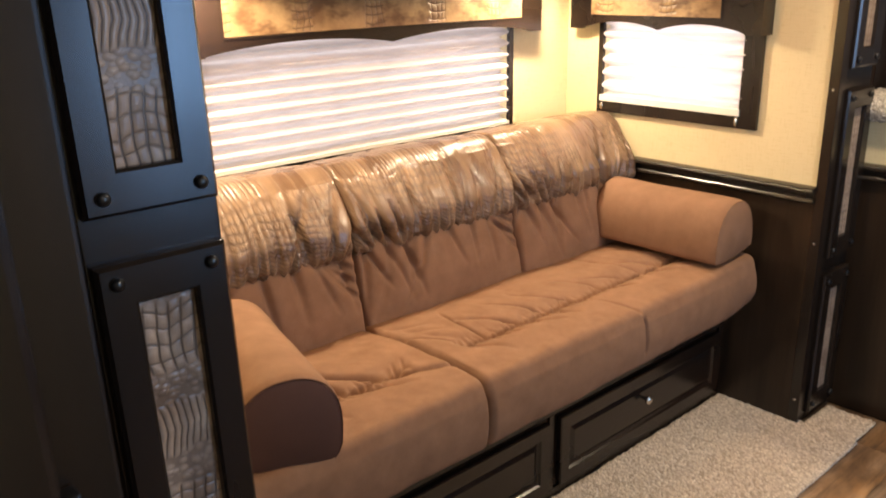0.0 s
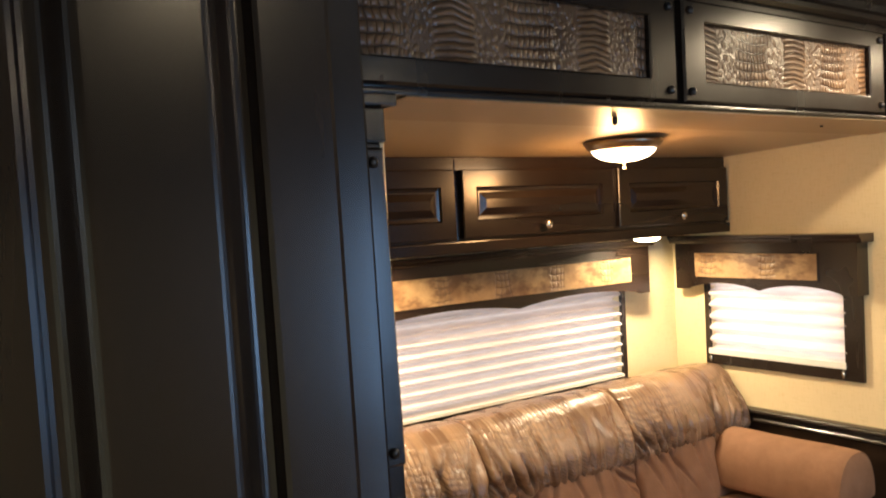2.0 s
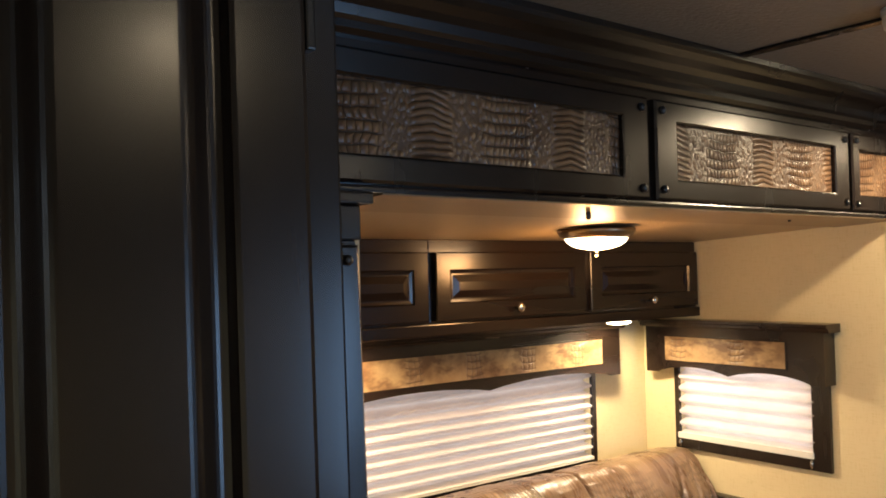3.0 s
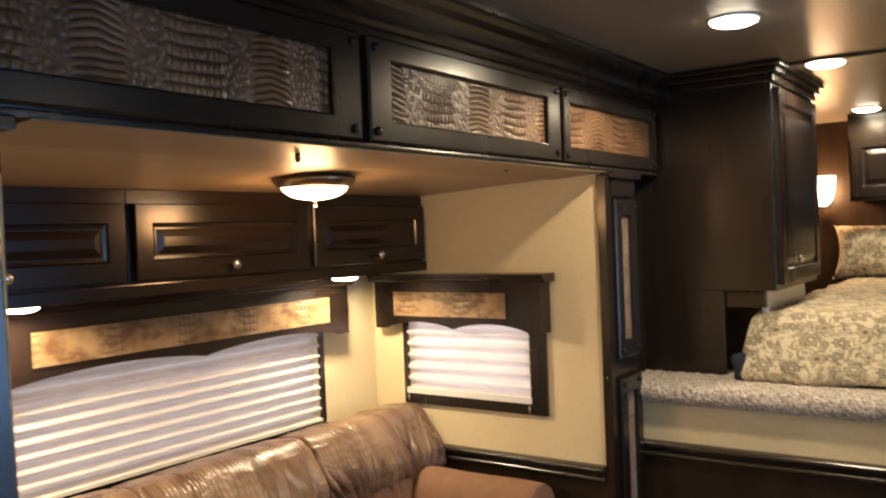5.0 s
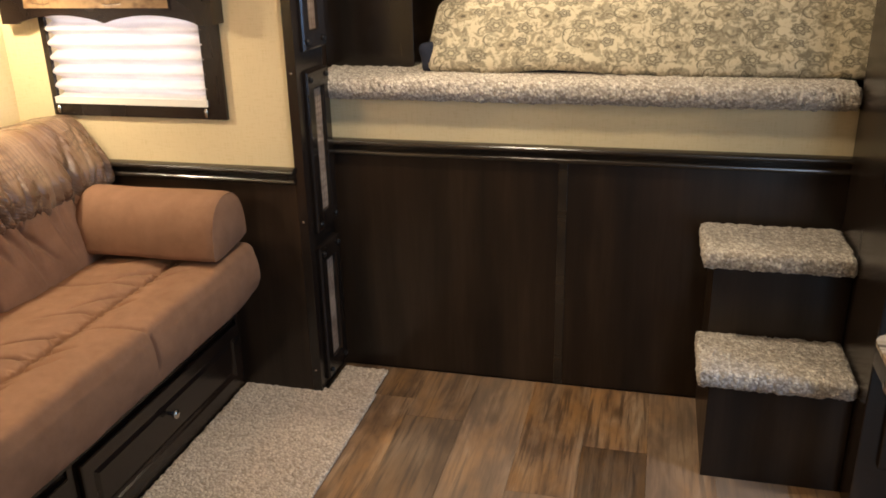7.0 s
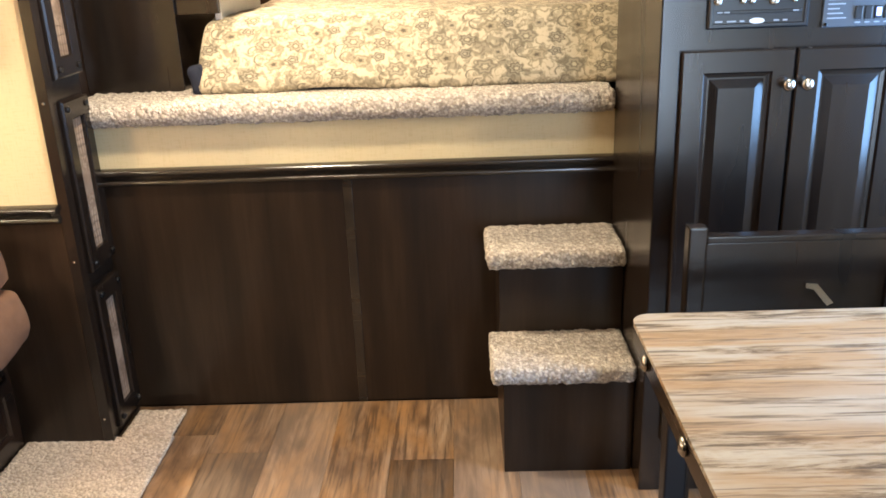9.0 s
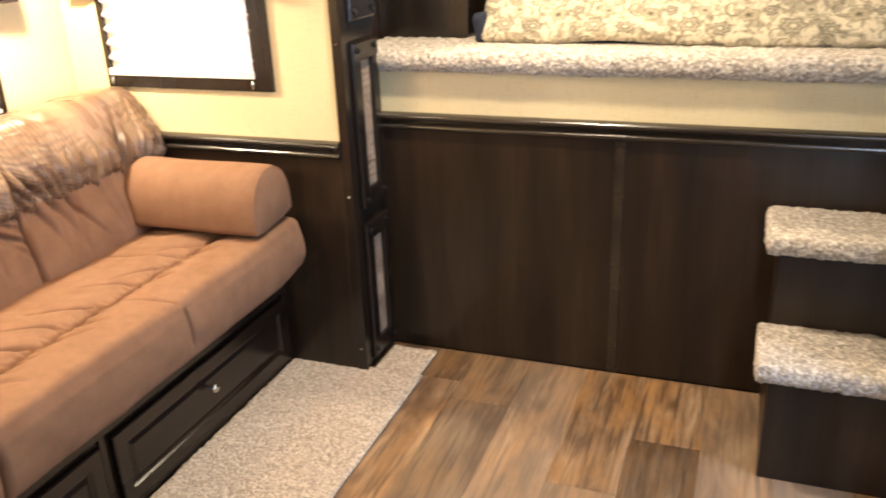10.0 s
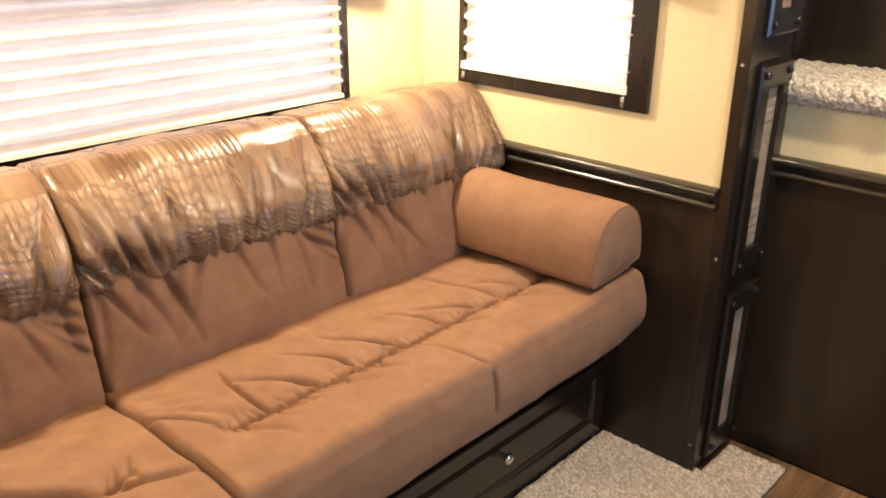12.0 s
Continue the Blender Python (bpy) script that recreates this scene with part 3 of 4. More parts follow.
setting("trim", boxes((END_X - 0.007, 2.799, 1.345, 1.376, 0.0, 1.694), bevel=0.002), ESPRESSO, "dark corner trim at the end of the slide-out wall", "trim")

for sz in (0.09, 0.60, 1.05):
    tagged(part("screw", lathe((END_X - 0.0072, 1.361, sz), (-1, 0, 0), ((0.004, 0), (0.0045, 0.001), (0.002, 0.0022)), 10), NICKEL, None, "small bright screw in the corner trim", True), "", "screw", "trim screws")

# the carpeted edge of the bed platform
bm = pile((BED_X - 0.042, BED_X + 0.34, -0.199, 1.42, 0.938, 1.006), 0.033, 0.0075, 0.005)
tagged(part("carpet_nosing", bm, CARPET, None, "speckled beige carpet rolled over the platform edge", True), "", "carpet", "", "structure")


# ---- trim posts and fascia of the slide-out ----
def croc_frame(parent, P, u0, u1, v0, v1, rail, stile, bolts=True, name="panel_frame"):
    """A dark frame with a recessed crocodile panel and a bolt in each corner."""
    bm = bmesh.new()
    outer = ((u0, v0), (u1, v0), (u1, v1), (u0, v1))
    inner = ((u0 + stile, v0 + rail), (u1 - stile, v0 + rail), (u1 - stile, v1 - rail), (u0 + stile, v1 - rail))

    def grow(loop, d):
        s = ((1, 1), (-1, 1), (-1, -1), (1, -1))
        return [(u + a * d, v + b * d) for (u, v), (a, b) in zip(loop, s)]

    loops = [(outer, 0.0), (outer, 0.013), (grow(outer, 0.005), 0.018), (grow(inner, -0.004), 0.018), (inner, 0.015), (inner, 0.003)]
    last = None
    for loop, w in loops:
        vs = [bm.verts.new(P(u, v, w)) for u, v in loop]
        if last:
            for k in range(4):
                bm.faces.new((last[k], last[(k + 1) % 4], vs[(k + 1) % 4], vs[k]))
        last = vs
    fr = part(name, bm, ESPRESSO, parent)
    bm = outline_faces(bmesh.new(), P, inner, 0.0, 0.005)
    part("inlay", bm, CROC_UP_DAYLIT if v1 - v0 > u1 - u0 else CROC, fr, "embossed crocodile-pattern inlay")
    if bolts:
        d = min(rail, stile) * 0.5
        for u in (u0 + d, u1 - d):
            for v in (v0 + d, v1 - d):
                p = Vector(P(u, v, 0.018))
                bolt(fr, p, Vector(P(u, v, 1)) - Vector(P(u, v, 0)))
    return fr


def trim_post(x0, x1, label):
    post = thing("trim_post", ((x0 + x1) / 2, 1.36, 0), label, "trim post", "slide-out posts")
    part("body", boxes((x0, x1, FACE_Y + 0.018, 1.398, 0, 1.625), bevel=0.002), ESPRESSO, post)
    part("cap", boxes((x0 - 0.006, x1 + 0.006, FACE_Y + 0.008, 1.398, 1.625, 1.682), (x0 - 0.022, x1 + 0.022, FACE_Y - 0.008, 1.398, 1.682, 1.702), bevel=0.004), ESPRESSO, post)
    for v0, v1 in ((1.105, 1.617), (0.548, 1.045), (0.035, 0.495)):
        croc_frame(post, south(FACE_Y + 0.018), x0 + 0.004, x1 - 0.004, v0, v1, 0.056, 0.048)
    return post


sofa_post = trim_post(0.697, 0.879, "tall dark wood post with crocodile-pattern inlays, by the sofa")
trim_post(2.80, 2.978, "tall dark wood post with crocodile-pattern inlays beside the bed step")


def out_of_plumb(ob, slope, z0):
    """Lets a tall piece lean a little along x, as fitted joinery in a slide-out does."""
    for child in ob.children_recursive:
        for v in child.data.vertices:
            v.co.x -= slope * (v.co.z - z0)


out_of_plumb(sofa_post, 0.024, 1.0)

fascia = thing("fascia_cabinet", (1.93, 1.37, 1.73), "dark wood fascia over the slide-out with crocodile-pattern doors", "cabinet")
part("body", boxes((0.40, 3.19, FACE_Y + 0.018, 1.40, 1.704, CEIL_Z), bevel=0.001), ESPRESSO_X, fascia)
for x0, x1, w0, w1 in ((0.70, 1.588, 0.095, 0.07), (1.612, 2.446, 0.070, 0.078), (2.466, 3.178, 0.046, 0.036)):
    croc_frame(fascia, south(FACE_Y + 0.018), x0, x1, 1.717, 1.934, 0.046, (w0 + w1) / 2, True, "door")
bm = boxes((0.40, 3.19, FACE_Y + 0.004, 1.36, 1.702, 1.714), bevel=0.004)
part("lip", bm, ESPRESSO, fascia)
crown = [(1.955, 0.0), (1.955, 0.010), (1.964, 0.018), (1.976, 0.018), (1.982, 0.026), (1.998, 0.030), (2.010, 0.040), (2.022, 0.056), (2.034, 0.066), (2.042, 0.070), (2.054, 0.072), (2.054, 0.0)]
bm = bmesh.new()
ends = [[bm.verts.new((x, FACE_Y + 0.018 - w, v)) for v, w in crown] for x in (0.40, 3.26)]
for e in ends:
    bm.faces.new(e)
for k in range(len(crown)):
    j = (k + 1) % len(crown)
    bm.faces.new((ends[0][k], ends[0][j], ends[1][j], ends[1][k]))
part("crown_moulding", bm, ESPRESSO, fascia)
bm = lathe((1.50, 1.43, slide_z(1.43) - 0.0044), (0, 0, -1), ((0.005, 0), (0.006, 0.004), (0.006, 0.014), (0.003, 0.018)), 10)
tagged(part("screw", bm, BLACK, None, "black screw under the slide-out header", True), "", "screw")
bm = lathe((2.30, 1.43, slide_z(1.43) - 0.0044), (0, 0, -1), ((0.004, 0), (0.005, 0.002), (0.003, 0.005)), 10)
tagged(part("screw", bm, BLACK, None, "black screw under the slide-out header", True), "", "screw")


# ---- overhead cabinets above the big window ----
CAB_Y = 2.05
for x0, x1, kx in ((0.887, 1.545, 1.225), (1.547, 2.172, 1.855), (2.174, END_X - 0.002, 2.475)):
    cab = thing("overhead_cabinet", ((x0 + x1) / 2, 2.18, 1.41), "dark espresso wall cabinet with a raised-panel door above the window", "cabinet", "cabinets above the sofa")
    part("body", boxes((x0, x1, CAB_Y + 0.02, BACK_Y, 1.402, SLIDE_Z - 0.002), bevel=0.0015), ESPRESSO_X, cab)
    d0, d1 = x0 + 0.012, x1 - 0.012
    door = part("door", rings(south(CAB_Y + 0.02), d0, d1, 1.438, 1.630, DOOR), ESPRESSO_X, cab)
    knob(door, (kx, CAB_Y + 0.001, 1.466), (0, -1, 0))
setting("trim", boxes((0.887, END_X - 0.002, CAB_Y + 0.004, CAB_Y + 0.019, 1.398, 1.431), bevel=0.003), ESPRESSO_X, "dark light rail under the cabinets", "trim")


# ---- windows, valances and blinds ----
def valance(P, u0, u1, a0, a1, label):
    """A box valance with a crown ledge, a crocodile inlay and a lower edge of two arches."""
    p = P((u0 + u1) / 2, 1.2, 0.0)
    val = thing("window_valance", p, label, "valance", "window valances")
    z0, z1, n = 1.190, 1.358, 24
    edge = [(u0 + 0.055 + (u1 - u0 - 0.11) * k / n) for k in range(n + 1)]
    pts = [(u0, z0), (u0 + 0.05, z0)]
    for k, u in enumerate(edge):
        f = k / n * 2 % 1.0 if k < n else 1.0
        pts.append((u, z0 + 0.004 + 0.022 * math.sin(math.pi * f) ** 0.8))
    pts += [(u1 - 0.05, z0), (u1, z0), (u1, z1), (u0, z1)]
    part("front_board", outline_faces(bmesh.new(), P, pts, 0.050, 0.066), ESPRESSO_X, val)
    for a, b in ((u0, u0 + 0.016), (u1 - 0.016, u1)):
        part("side_board", outline_faces(bmesh.new(), P, ((a, z0), (b, z0), (b, z1), (a, z1)), 0.0, 0.050), ESPRESSO, val)
    ledge = [(z1, 0.0), (z1, 0.070), (z1 + 0.006, 0.076), (z1 + 0.014, 0.078), (z1 + 0.018, 0.086), (z1 + 0.026, 0.088), (z1 + 0.028, 0.084), (z1 + 0.028, 0.0)]
    bm = bmesh.new()
    e0 = [bm.verts.new(P(u0 - 0.02, v, w)) for v, w in ledge]
    e1 = [bm.verts.new(P(u1 + 0.02, v, w)) for v, w in ledge]
    bm.faces.new(e0), bm.faces.new(e1)
    for k in range(len(ledge)):
        j = (k + 1) % len(ledge)
        bm.faces.new((e0[k], e0[j], e1[j], e1[k]))
    part("ledge", bm, ESPRESSO_X, val)
    fr = part("inlay_frame", rings(P, a0 - 0.006, a1 + 0.006, 1.230, 1.329, ((0, 0.066), (0, 0.069), (0.005, 0.069), (0.008, 0.066)), False), ESPRESSO_X, val)
    part("inlay", outline_faces(bmesh.new(), P, ((a0, 1.236), (a1, 1.236), (a1, 1.323), (a0, 1.323)), 0.060, 0.0675), CROC_LAMPLIT, val, "embossed crocodile-pattern inlay")
    return val


def window(name, P, u0, u1, v0, v1, left, right, foot, label):
    bm = bmesh.new()
    for a, b, c, d in ((u0 - left, u0, v0 - foot, v1 + 0.02), (u1, u1 + right, v0 - foot, v1 + 0.02), (u0, u1, v0 - foot, v0 + 0.008), (u0, u1, v1, v1 + 0.02)):
        outline_faces(bm, P, ((a, c), (b, c), (b, d), (a, d)), 0.0, 0.014)
    win = setting(name, bm, ESPRESSO, label, "window")
    part("window_frame", rings(P, u0, u1, v0, v1, ((0, -0.049), (0, -0.035), (0.018, -0.035), (0.018, -0.049)), False), METAL_DARK, win)
    pane = part("pane", outline_faces(bmesh.new(), P, ((u0 + 0.018, v0 + 0.018), (u1 - 0.018, v0 + 0.018), (u1 - 0.018, v1 - 0.018), (u0 + 0.018, v1 - 0.018)), -0.044, -0.040), GLASS, win, "clear glass pane")
    pane.visible_shadow = False
    return win


def blind(P, u0, u1, v0, v1, pitch, label, rail=0.010):
    bl = thing("pleated_blind", P((u0 + u1) / 2, v0, 0), label, "blind", "pleated blinds")
    sub = 8
    n = max(3, round((v1 - v0) / pitch)) * sub
    bm = bmesh.new()
    cols = 12
    rows = []
    for k in range(n + 1):
        f = k / n
        ph = f * n / sub
        tri = (0.5 + 0.5 * math.cos(2 * math.pi * ph)) ** 0.8
        z = v0 + (v1 - v0) * f
        w = -0.020 + 0.034 * tri
        row = []
        for c in range(cols + 1):
            u = u0 + (u1 - u0) * c / cols
            sag = 0.003 * noise.noise(Vector((u * 4, z * 9, 1.7)))
            wide = 0.012 * (tri - 0.5) * (1 if c == cols else -1 if c == 0 else 0)
            row.append(bm.verts.new(P(u + wide, z + sag * 0.6, w + sag)))
        rows.append(row)
    for a, b in zip(rows, rows[1:]):
        for c in range(cols):
            bm.faces.new((a[c], a[c + 1], b[c + 1], b[c]))
    part("cloth", bm, BLIND, bl, "white pleated translucent cloth", True)
    part("bottom_rail", outline_faces(bmesh.new(), P, ((u0 - 0.002, v0 - rail), (u1 + 0.002, v0 - rail), (u1 + 0.002, v0 + rail), (u0 - 0.002, v0 + rail)), -0.012, 0.021), WHITE, bl, "cream bottom rail")
    for u in (u0 + 0.006, u1 - 0.004):
        o = Vector(P(u, v0 - 0.028, 0.016))
        part("cord_clip", lathe(o, (0, 0, -1), ((0.004, -0.012), (0.006, -0.004), (0.006, 0.006), (0.003, 0.013)), 10), NICKEL, bl, "", True)
    return bl


SB, WB = south(BACK_Y), west(END_X)
window("window_1", SB, 1.34, 2.45, 0.885, 1.36, 0.018, 0.018, 0.024, "wide slide-out window with a thin dark frame")
valance(SB, 1.285, 2.545, 1.39, 2.448, "dark wood valance with crocodile inlay over the wide window")
blind(SB, 1.352, 2.440, 0.895, 1.30, 0.0375, "white pleated blind lowered over the wide window", 0.005)
window("window_2", WB, 1.635, 2.15, 0.940, 1.36, 0.060, 0.018, 0.03, "small slide-out window with a dark wood frame")
valance(WB, 1.558, 2.252, 1.690, 2.165, "dark wood valance with crocodile inlay over the small window")
blind(WB, 1.634, 2.150, 0.958, 1.30, 0.042, "white pleated blind lowered over the small window")


# ---- sofa ----
def folds(rng, starts, span, depth, width, stray=0.35, curve=2.2):
    """Creases: a start, a way, a bend, a length, a depth and a width for each."""
    out = []
    for a, b, heading in starts:
        h = heading + rng.uniform(-stray, stray)
        out.append((a, b, math.cos(h), math.sin(h), rng.uniform(-curve, curve), rng.uniform(*span), rng.uniform(*depth), rng.uniform(*width)))
    return out


def crease(creases, u, v):
    z = 0.0
    for a, b, c, s, bend, ln, depth, width in creases:
        du, dv = u - a, v - b
        t = du * c + dv * s
        if t < -0.01 or t > ln:
            continue
        d = -du * s + dv * c - bend * t * t
        if abs(d) > width * 6:
            continue
        fade = min(1.0, (t + 0.01) / (0.01 + 0.22 * ln)) * (1 - max(0.0, t) / ln) ** 0.8
        z -= depth * fade * (math.exp(-(d / width) ** 2) + (0.22 if d < 0 else 0.08) * math.exp(-(d / (width * 4.5)) ** 2) - 0.16 * math.exp(-((d - width * 3.0) / (width * 2.2)) ** 2))
    return z


LINE = 1.695


def ease(v, a, b):
    t = min(1.0, max(0.0, (v - a) / (b - a)))
    return t * t * (3 - 2 * t)


def seat_push(x0, x1, tuft, seed, seam=None):
    """Two padded rolls on either side of a gathered seam, with creases that run off it."""
    rng = random.Random(seed)
    s, e = tuft
    starts, front = [], []
    x = s + 0.02
    while x < e:
        starts.append((x, LINE + 0.006, rng.uniform(1.75, 2.55)))
        if rng.random() < 0.7:
            front.append((x + 0.02, LINE - 0.005, rng.uniform(-1.25, -0.55)))
        x += rng.uniform(0.075, 0.135)
    cr = folds(rng, starts, (0.14, 0.29), (0.026, 0.042), (0.0058, 0.0098), 0.12, 2.2)
    cr += folds(rng, front, (0.08, 0.18), (0.013, 0.022), (0.0060, 0.0100), 0.15, 1.4)
    puckers = []
    x = s
    while x < e:
        puckers += [(x, LINE + 0.002, 1.57 + rng.uniform(-0.5, 0.5)), (x + 0.006, LINE - 0.002, -1.57 + rng.uniform(-0.5, 0.5))]
        x += rng.uniform(0.014, 0.026)
    cr += folds(rng, puckers, (0.018, 0.045), (0.006, 0.011), (0.003, 0.0045), 0.2, 1.0)
    if seam:
        cr.append((seam, 1.505, -0.26, 0.966, 0.0, 0.20, 0.016, 0.006))
    for k in range(3):
        cr.append((x0 + 0.02 + 0.02 * k, 1.90 - 0.05 * k, 0.75, -0.66, rng.uniform(-2, 2), rng.uniform(0.08, 0.15), 0.010, 0.007))

    def push(p, nor):
        q = p.copy()
        if nor.z > 0.3:
            on = ease(p.x, s - 0.02, s + 0.04) * ease(-p.x, -e - 0.02, -e + 0.04)
            q.z += 0.018 * math.sin(math.pi * min(1, max(0, (p.y - 1.50) / 0.5))) + 0.040 * (1.98 - p.y) - 0.008
            q.z += 0.012 * ease(p.x, 2.35, 2.70) * ease(-p.y, -1.80, -1.55)
            q.z -= on * (0.016 * math.exp(-((p.y - LINE) / 0.0055) ** 2) + 0.017 * math.exp(-((p.y - LINE) / 0.045) ** 2))
            q.z += crease(cr, p.x, p.y)
            q.z += 0.005 * noise.noise(p * 6) + 0.003 * noise.noise(p * 15) + 0.0012 * noise.noise(p * 40)
        elif nor.y < -0.5:
            q.y -= 0.012 * math.sin(math.pi * min(1, max(0, (p.z - 0.36) / 0.16)))
            q.y += 0.005 * noise.noise(p * 7) + 0.002 * noise.noise(p * 20)
            if seam:
                q.y += 0.014 * math.exp(-((p.x - seam - 0.004) / 0.0045) ** 2) * ease(p.z, 0.39, 0.43)
        if nor.x > 0.4 or nor.x < -0.4:
            q.x += 0.004 * noise.noise(p * 8)
        q.z += 0.022 * ease(p.x, 2.58, 2.73) * ease(-p.z, -0.44, -0.37)
        return q
    return push


def lean(z):
    return (z - 0.48) * 0.17


def back_push(x0, x1, z0, z1, seed, top):
    """Folds fan out from the gathered hem: leaning outwards at both ends, upright in the middle."""
    rng = random.Random(seed)
    starts, corner = [], []
    span = x1 - x0
    if top:
        x = x0 + 0.02
        while x < x1 - 0.01:
            u = (x - x0) / span
            starts.append((x, z0 - 0.01, 1.57 + 0.62 * (0.5 - u)))
            x += rng.uniform(0.020, 0.050)
        cr = folds(rng, starts, (0.10, 0.25), (0.011, 0.022), (0.0060, 0.0115), 0.16, 1.2)
        for k in range(4):
            corner.append((x0 + 0.045 + 0.035 * k, z0 + 0.015, 2.15 - 0.06 * k))
        cr += folds(rng, corner, (0.10, 0.18), (0.020, 0.032), (0.0060, 0.0090), 0.08, 1.0)
        pucker = []
        x = x0 + 0.01
        while x < x1:
            pucker.append((x, z0 + 0.005, 1.57 + rng.uniform(-0.3, 0.3)))
            x += rng.uniform(0.012, 0.024)
        cr += folds(rng, pucker, (0.02, 0.05), (0.005, 0.010), (0.0035, 0.0050), 0.1, 0.5)
        cr.append((x0 + span * 0.52, z0 + 0.01, 0.0, 1.0, 0.0, 0.24, 0.006, 0.0035))
    else:
        for k in range(8):
            x = x0 + span * (k + rng.uniform(0.2, 0.8)) / 8
            starts.append((x, z1 + 0.005, -1.57 + 0.5 * ((x - x0) / span - 0.6)))
        cr = folds(rng, starts, (0.13, 0.26), (0.012, 0.022), (0.0068, 0.0115), 0.22, 1.2)
        for k in range(4):
            corner.append((x1 - 0.005, z1 - 0.035 - 0.035 * k, 2.70 - 0.10 * k))
        for k in range(3):
            corner.append((x0 + 0.02 + 0.06 * k, z1 + 0.005, -1.0 - 0.06 * k))
        cr += folds(rng, corner, (0.14, 0.26), (0.018, 0.030), (0.0065, 0.0105), 0.12, 1.0)

    def push(p, nor):
        q = p.copy()
        u, v = (p.x - x0) / span, (p.z - z0) / (z1 - z0)
        if nor.y < 0.4:
            q.y -= (0.016 if top else 0.022) * max(0.0, math.sin(math.pi * min(1, max(0, u)))) ** 0.5 * max(0.0, math.sin(math.pi * min(1, max(0, v)))) ** 0.6
            q.y -= crease(cr, p.x, p.z)
            q.y += 0.005 * noise.noise(p * 8) + 0.0015 * noise.noise(p * 30)
        if top and v < 0.12:
            q.z += 0.010 * noise.noise(Vector((p.x * 15, seed, 0))) + 0.006 * noise.noise(Vector((p.x * 45, seed, 2)))
        if top and v > 0.35 and nor.y < 0.4:
            q.y += 0.085 * ((min(v, 1.0) - 0.35) / 0.65) ** 1.25 * max(0.0, 1 - (p.y - 1.92) / 0.24)
        if top and nor.z > 0.2:
            q.z += 0.004 * noise.noise(Vector((p.x * 16, p.y * 5, seed))) + 0.004 * math.sin(math.pi * min(1, max(0, u))) ** 0.6 - 0.004 - 0.10 * max(0.0, p.y - 2.02)
        q.y += lean(p.z)
        return q
    return push


sofa = thing("sofa", (1.84, 1.85, 0), "brown microsuede three-section sofa with crocodile-pattern head cushions, over drawers", "sofa")
CUTS = (0.925, 1.553, 2.142, 2.735)
part("base", boxes((0.89, END_X - 0.006, 1.632, 2.28, 0.0, 0.365), bevel=0.002), PANEL, sofa, "dark wood sofa base")
part("plinth", boxes((0.89, END_X - 0.008, 1.622, 1.632, 0.0, 0.035), (0.89, END_X - 0.008, 1.622, 1.632, 0.262, 0.33), (1.893, 1.912, 1.622, 1.632, 0.035, 0.262), (2.735, END_X - 0.008, 1.622, 1.632, 0.035, 0.262), (0.89, 1.06, 1.622, 1.632, 0.035, 0.262), bevel=0.001), ESPRESSO_X, sofa, "dark wood rails around the drawers")
for x0, x1, kx in ((1.07, 1.880, 1.455), (1.925, 2.722, 2.300)):
    dr = part("drawer", rings(south(1.624), x0, x1, 0.045, 0.252, TRAY), ESPRESSO_X, sofa)
    knob(dr, (kx, 1.611, 0.172), (0, -1, 0))
for k, (a, b, tuft, seam) in enumerate(((0.927, 1.551, (1.05, 1.47), None), (1.555, 2.722, (1.63, 2.66), 2.135))):
    bm = soft_box(a, b, 1.512, 2.02, 0.355, 0.516, (0.016, 0.028, 0.028), 0.0032, seat_push(a, b, tuft, k + 3, seam))
    part("seat_cushion", bm, SUEDE, sofa, "", True)
for k in range(3):
    a, b = CUTS[k] + 0.012, CUTS[k + 1] + 0.010
    bm = soft_box(a, b, 1.955, 2.16, 0.47, 0.73, (0.014, 0.030, 0.028), 0.0042, back_push(a, b, 0.47, 0.73, k + 11, False))
    low = part("back_cushion", bm, SUEDE, sofa, "", True)
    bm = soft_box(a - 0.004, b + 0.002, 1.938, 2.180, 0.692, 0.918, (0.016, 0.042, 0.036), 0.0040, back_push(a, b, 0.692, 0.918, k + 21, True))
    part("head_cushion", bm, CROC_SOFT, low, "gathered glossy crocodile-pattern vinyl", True)


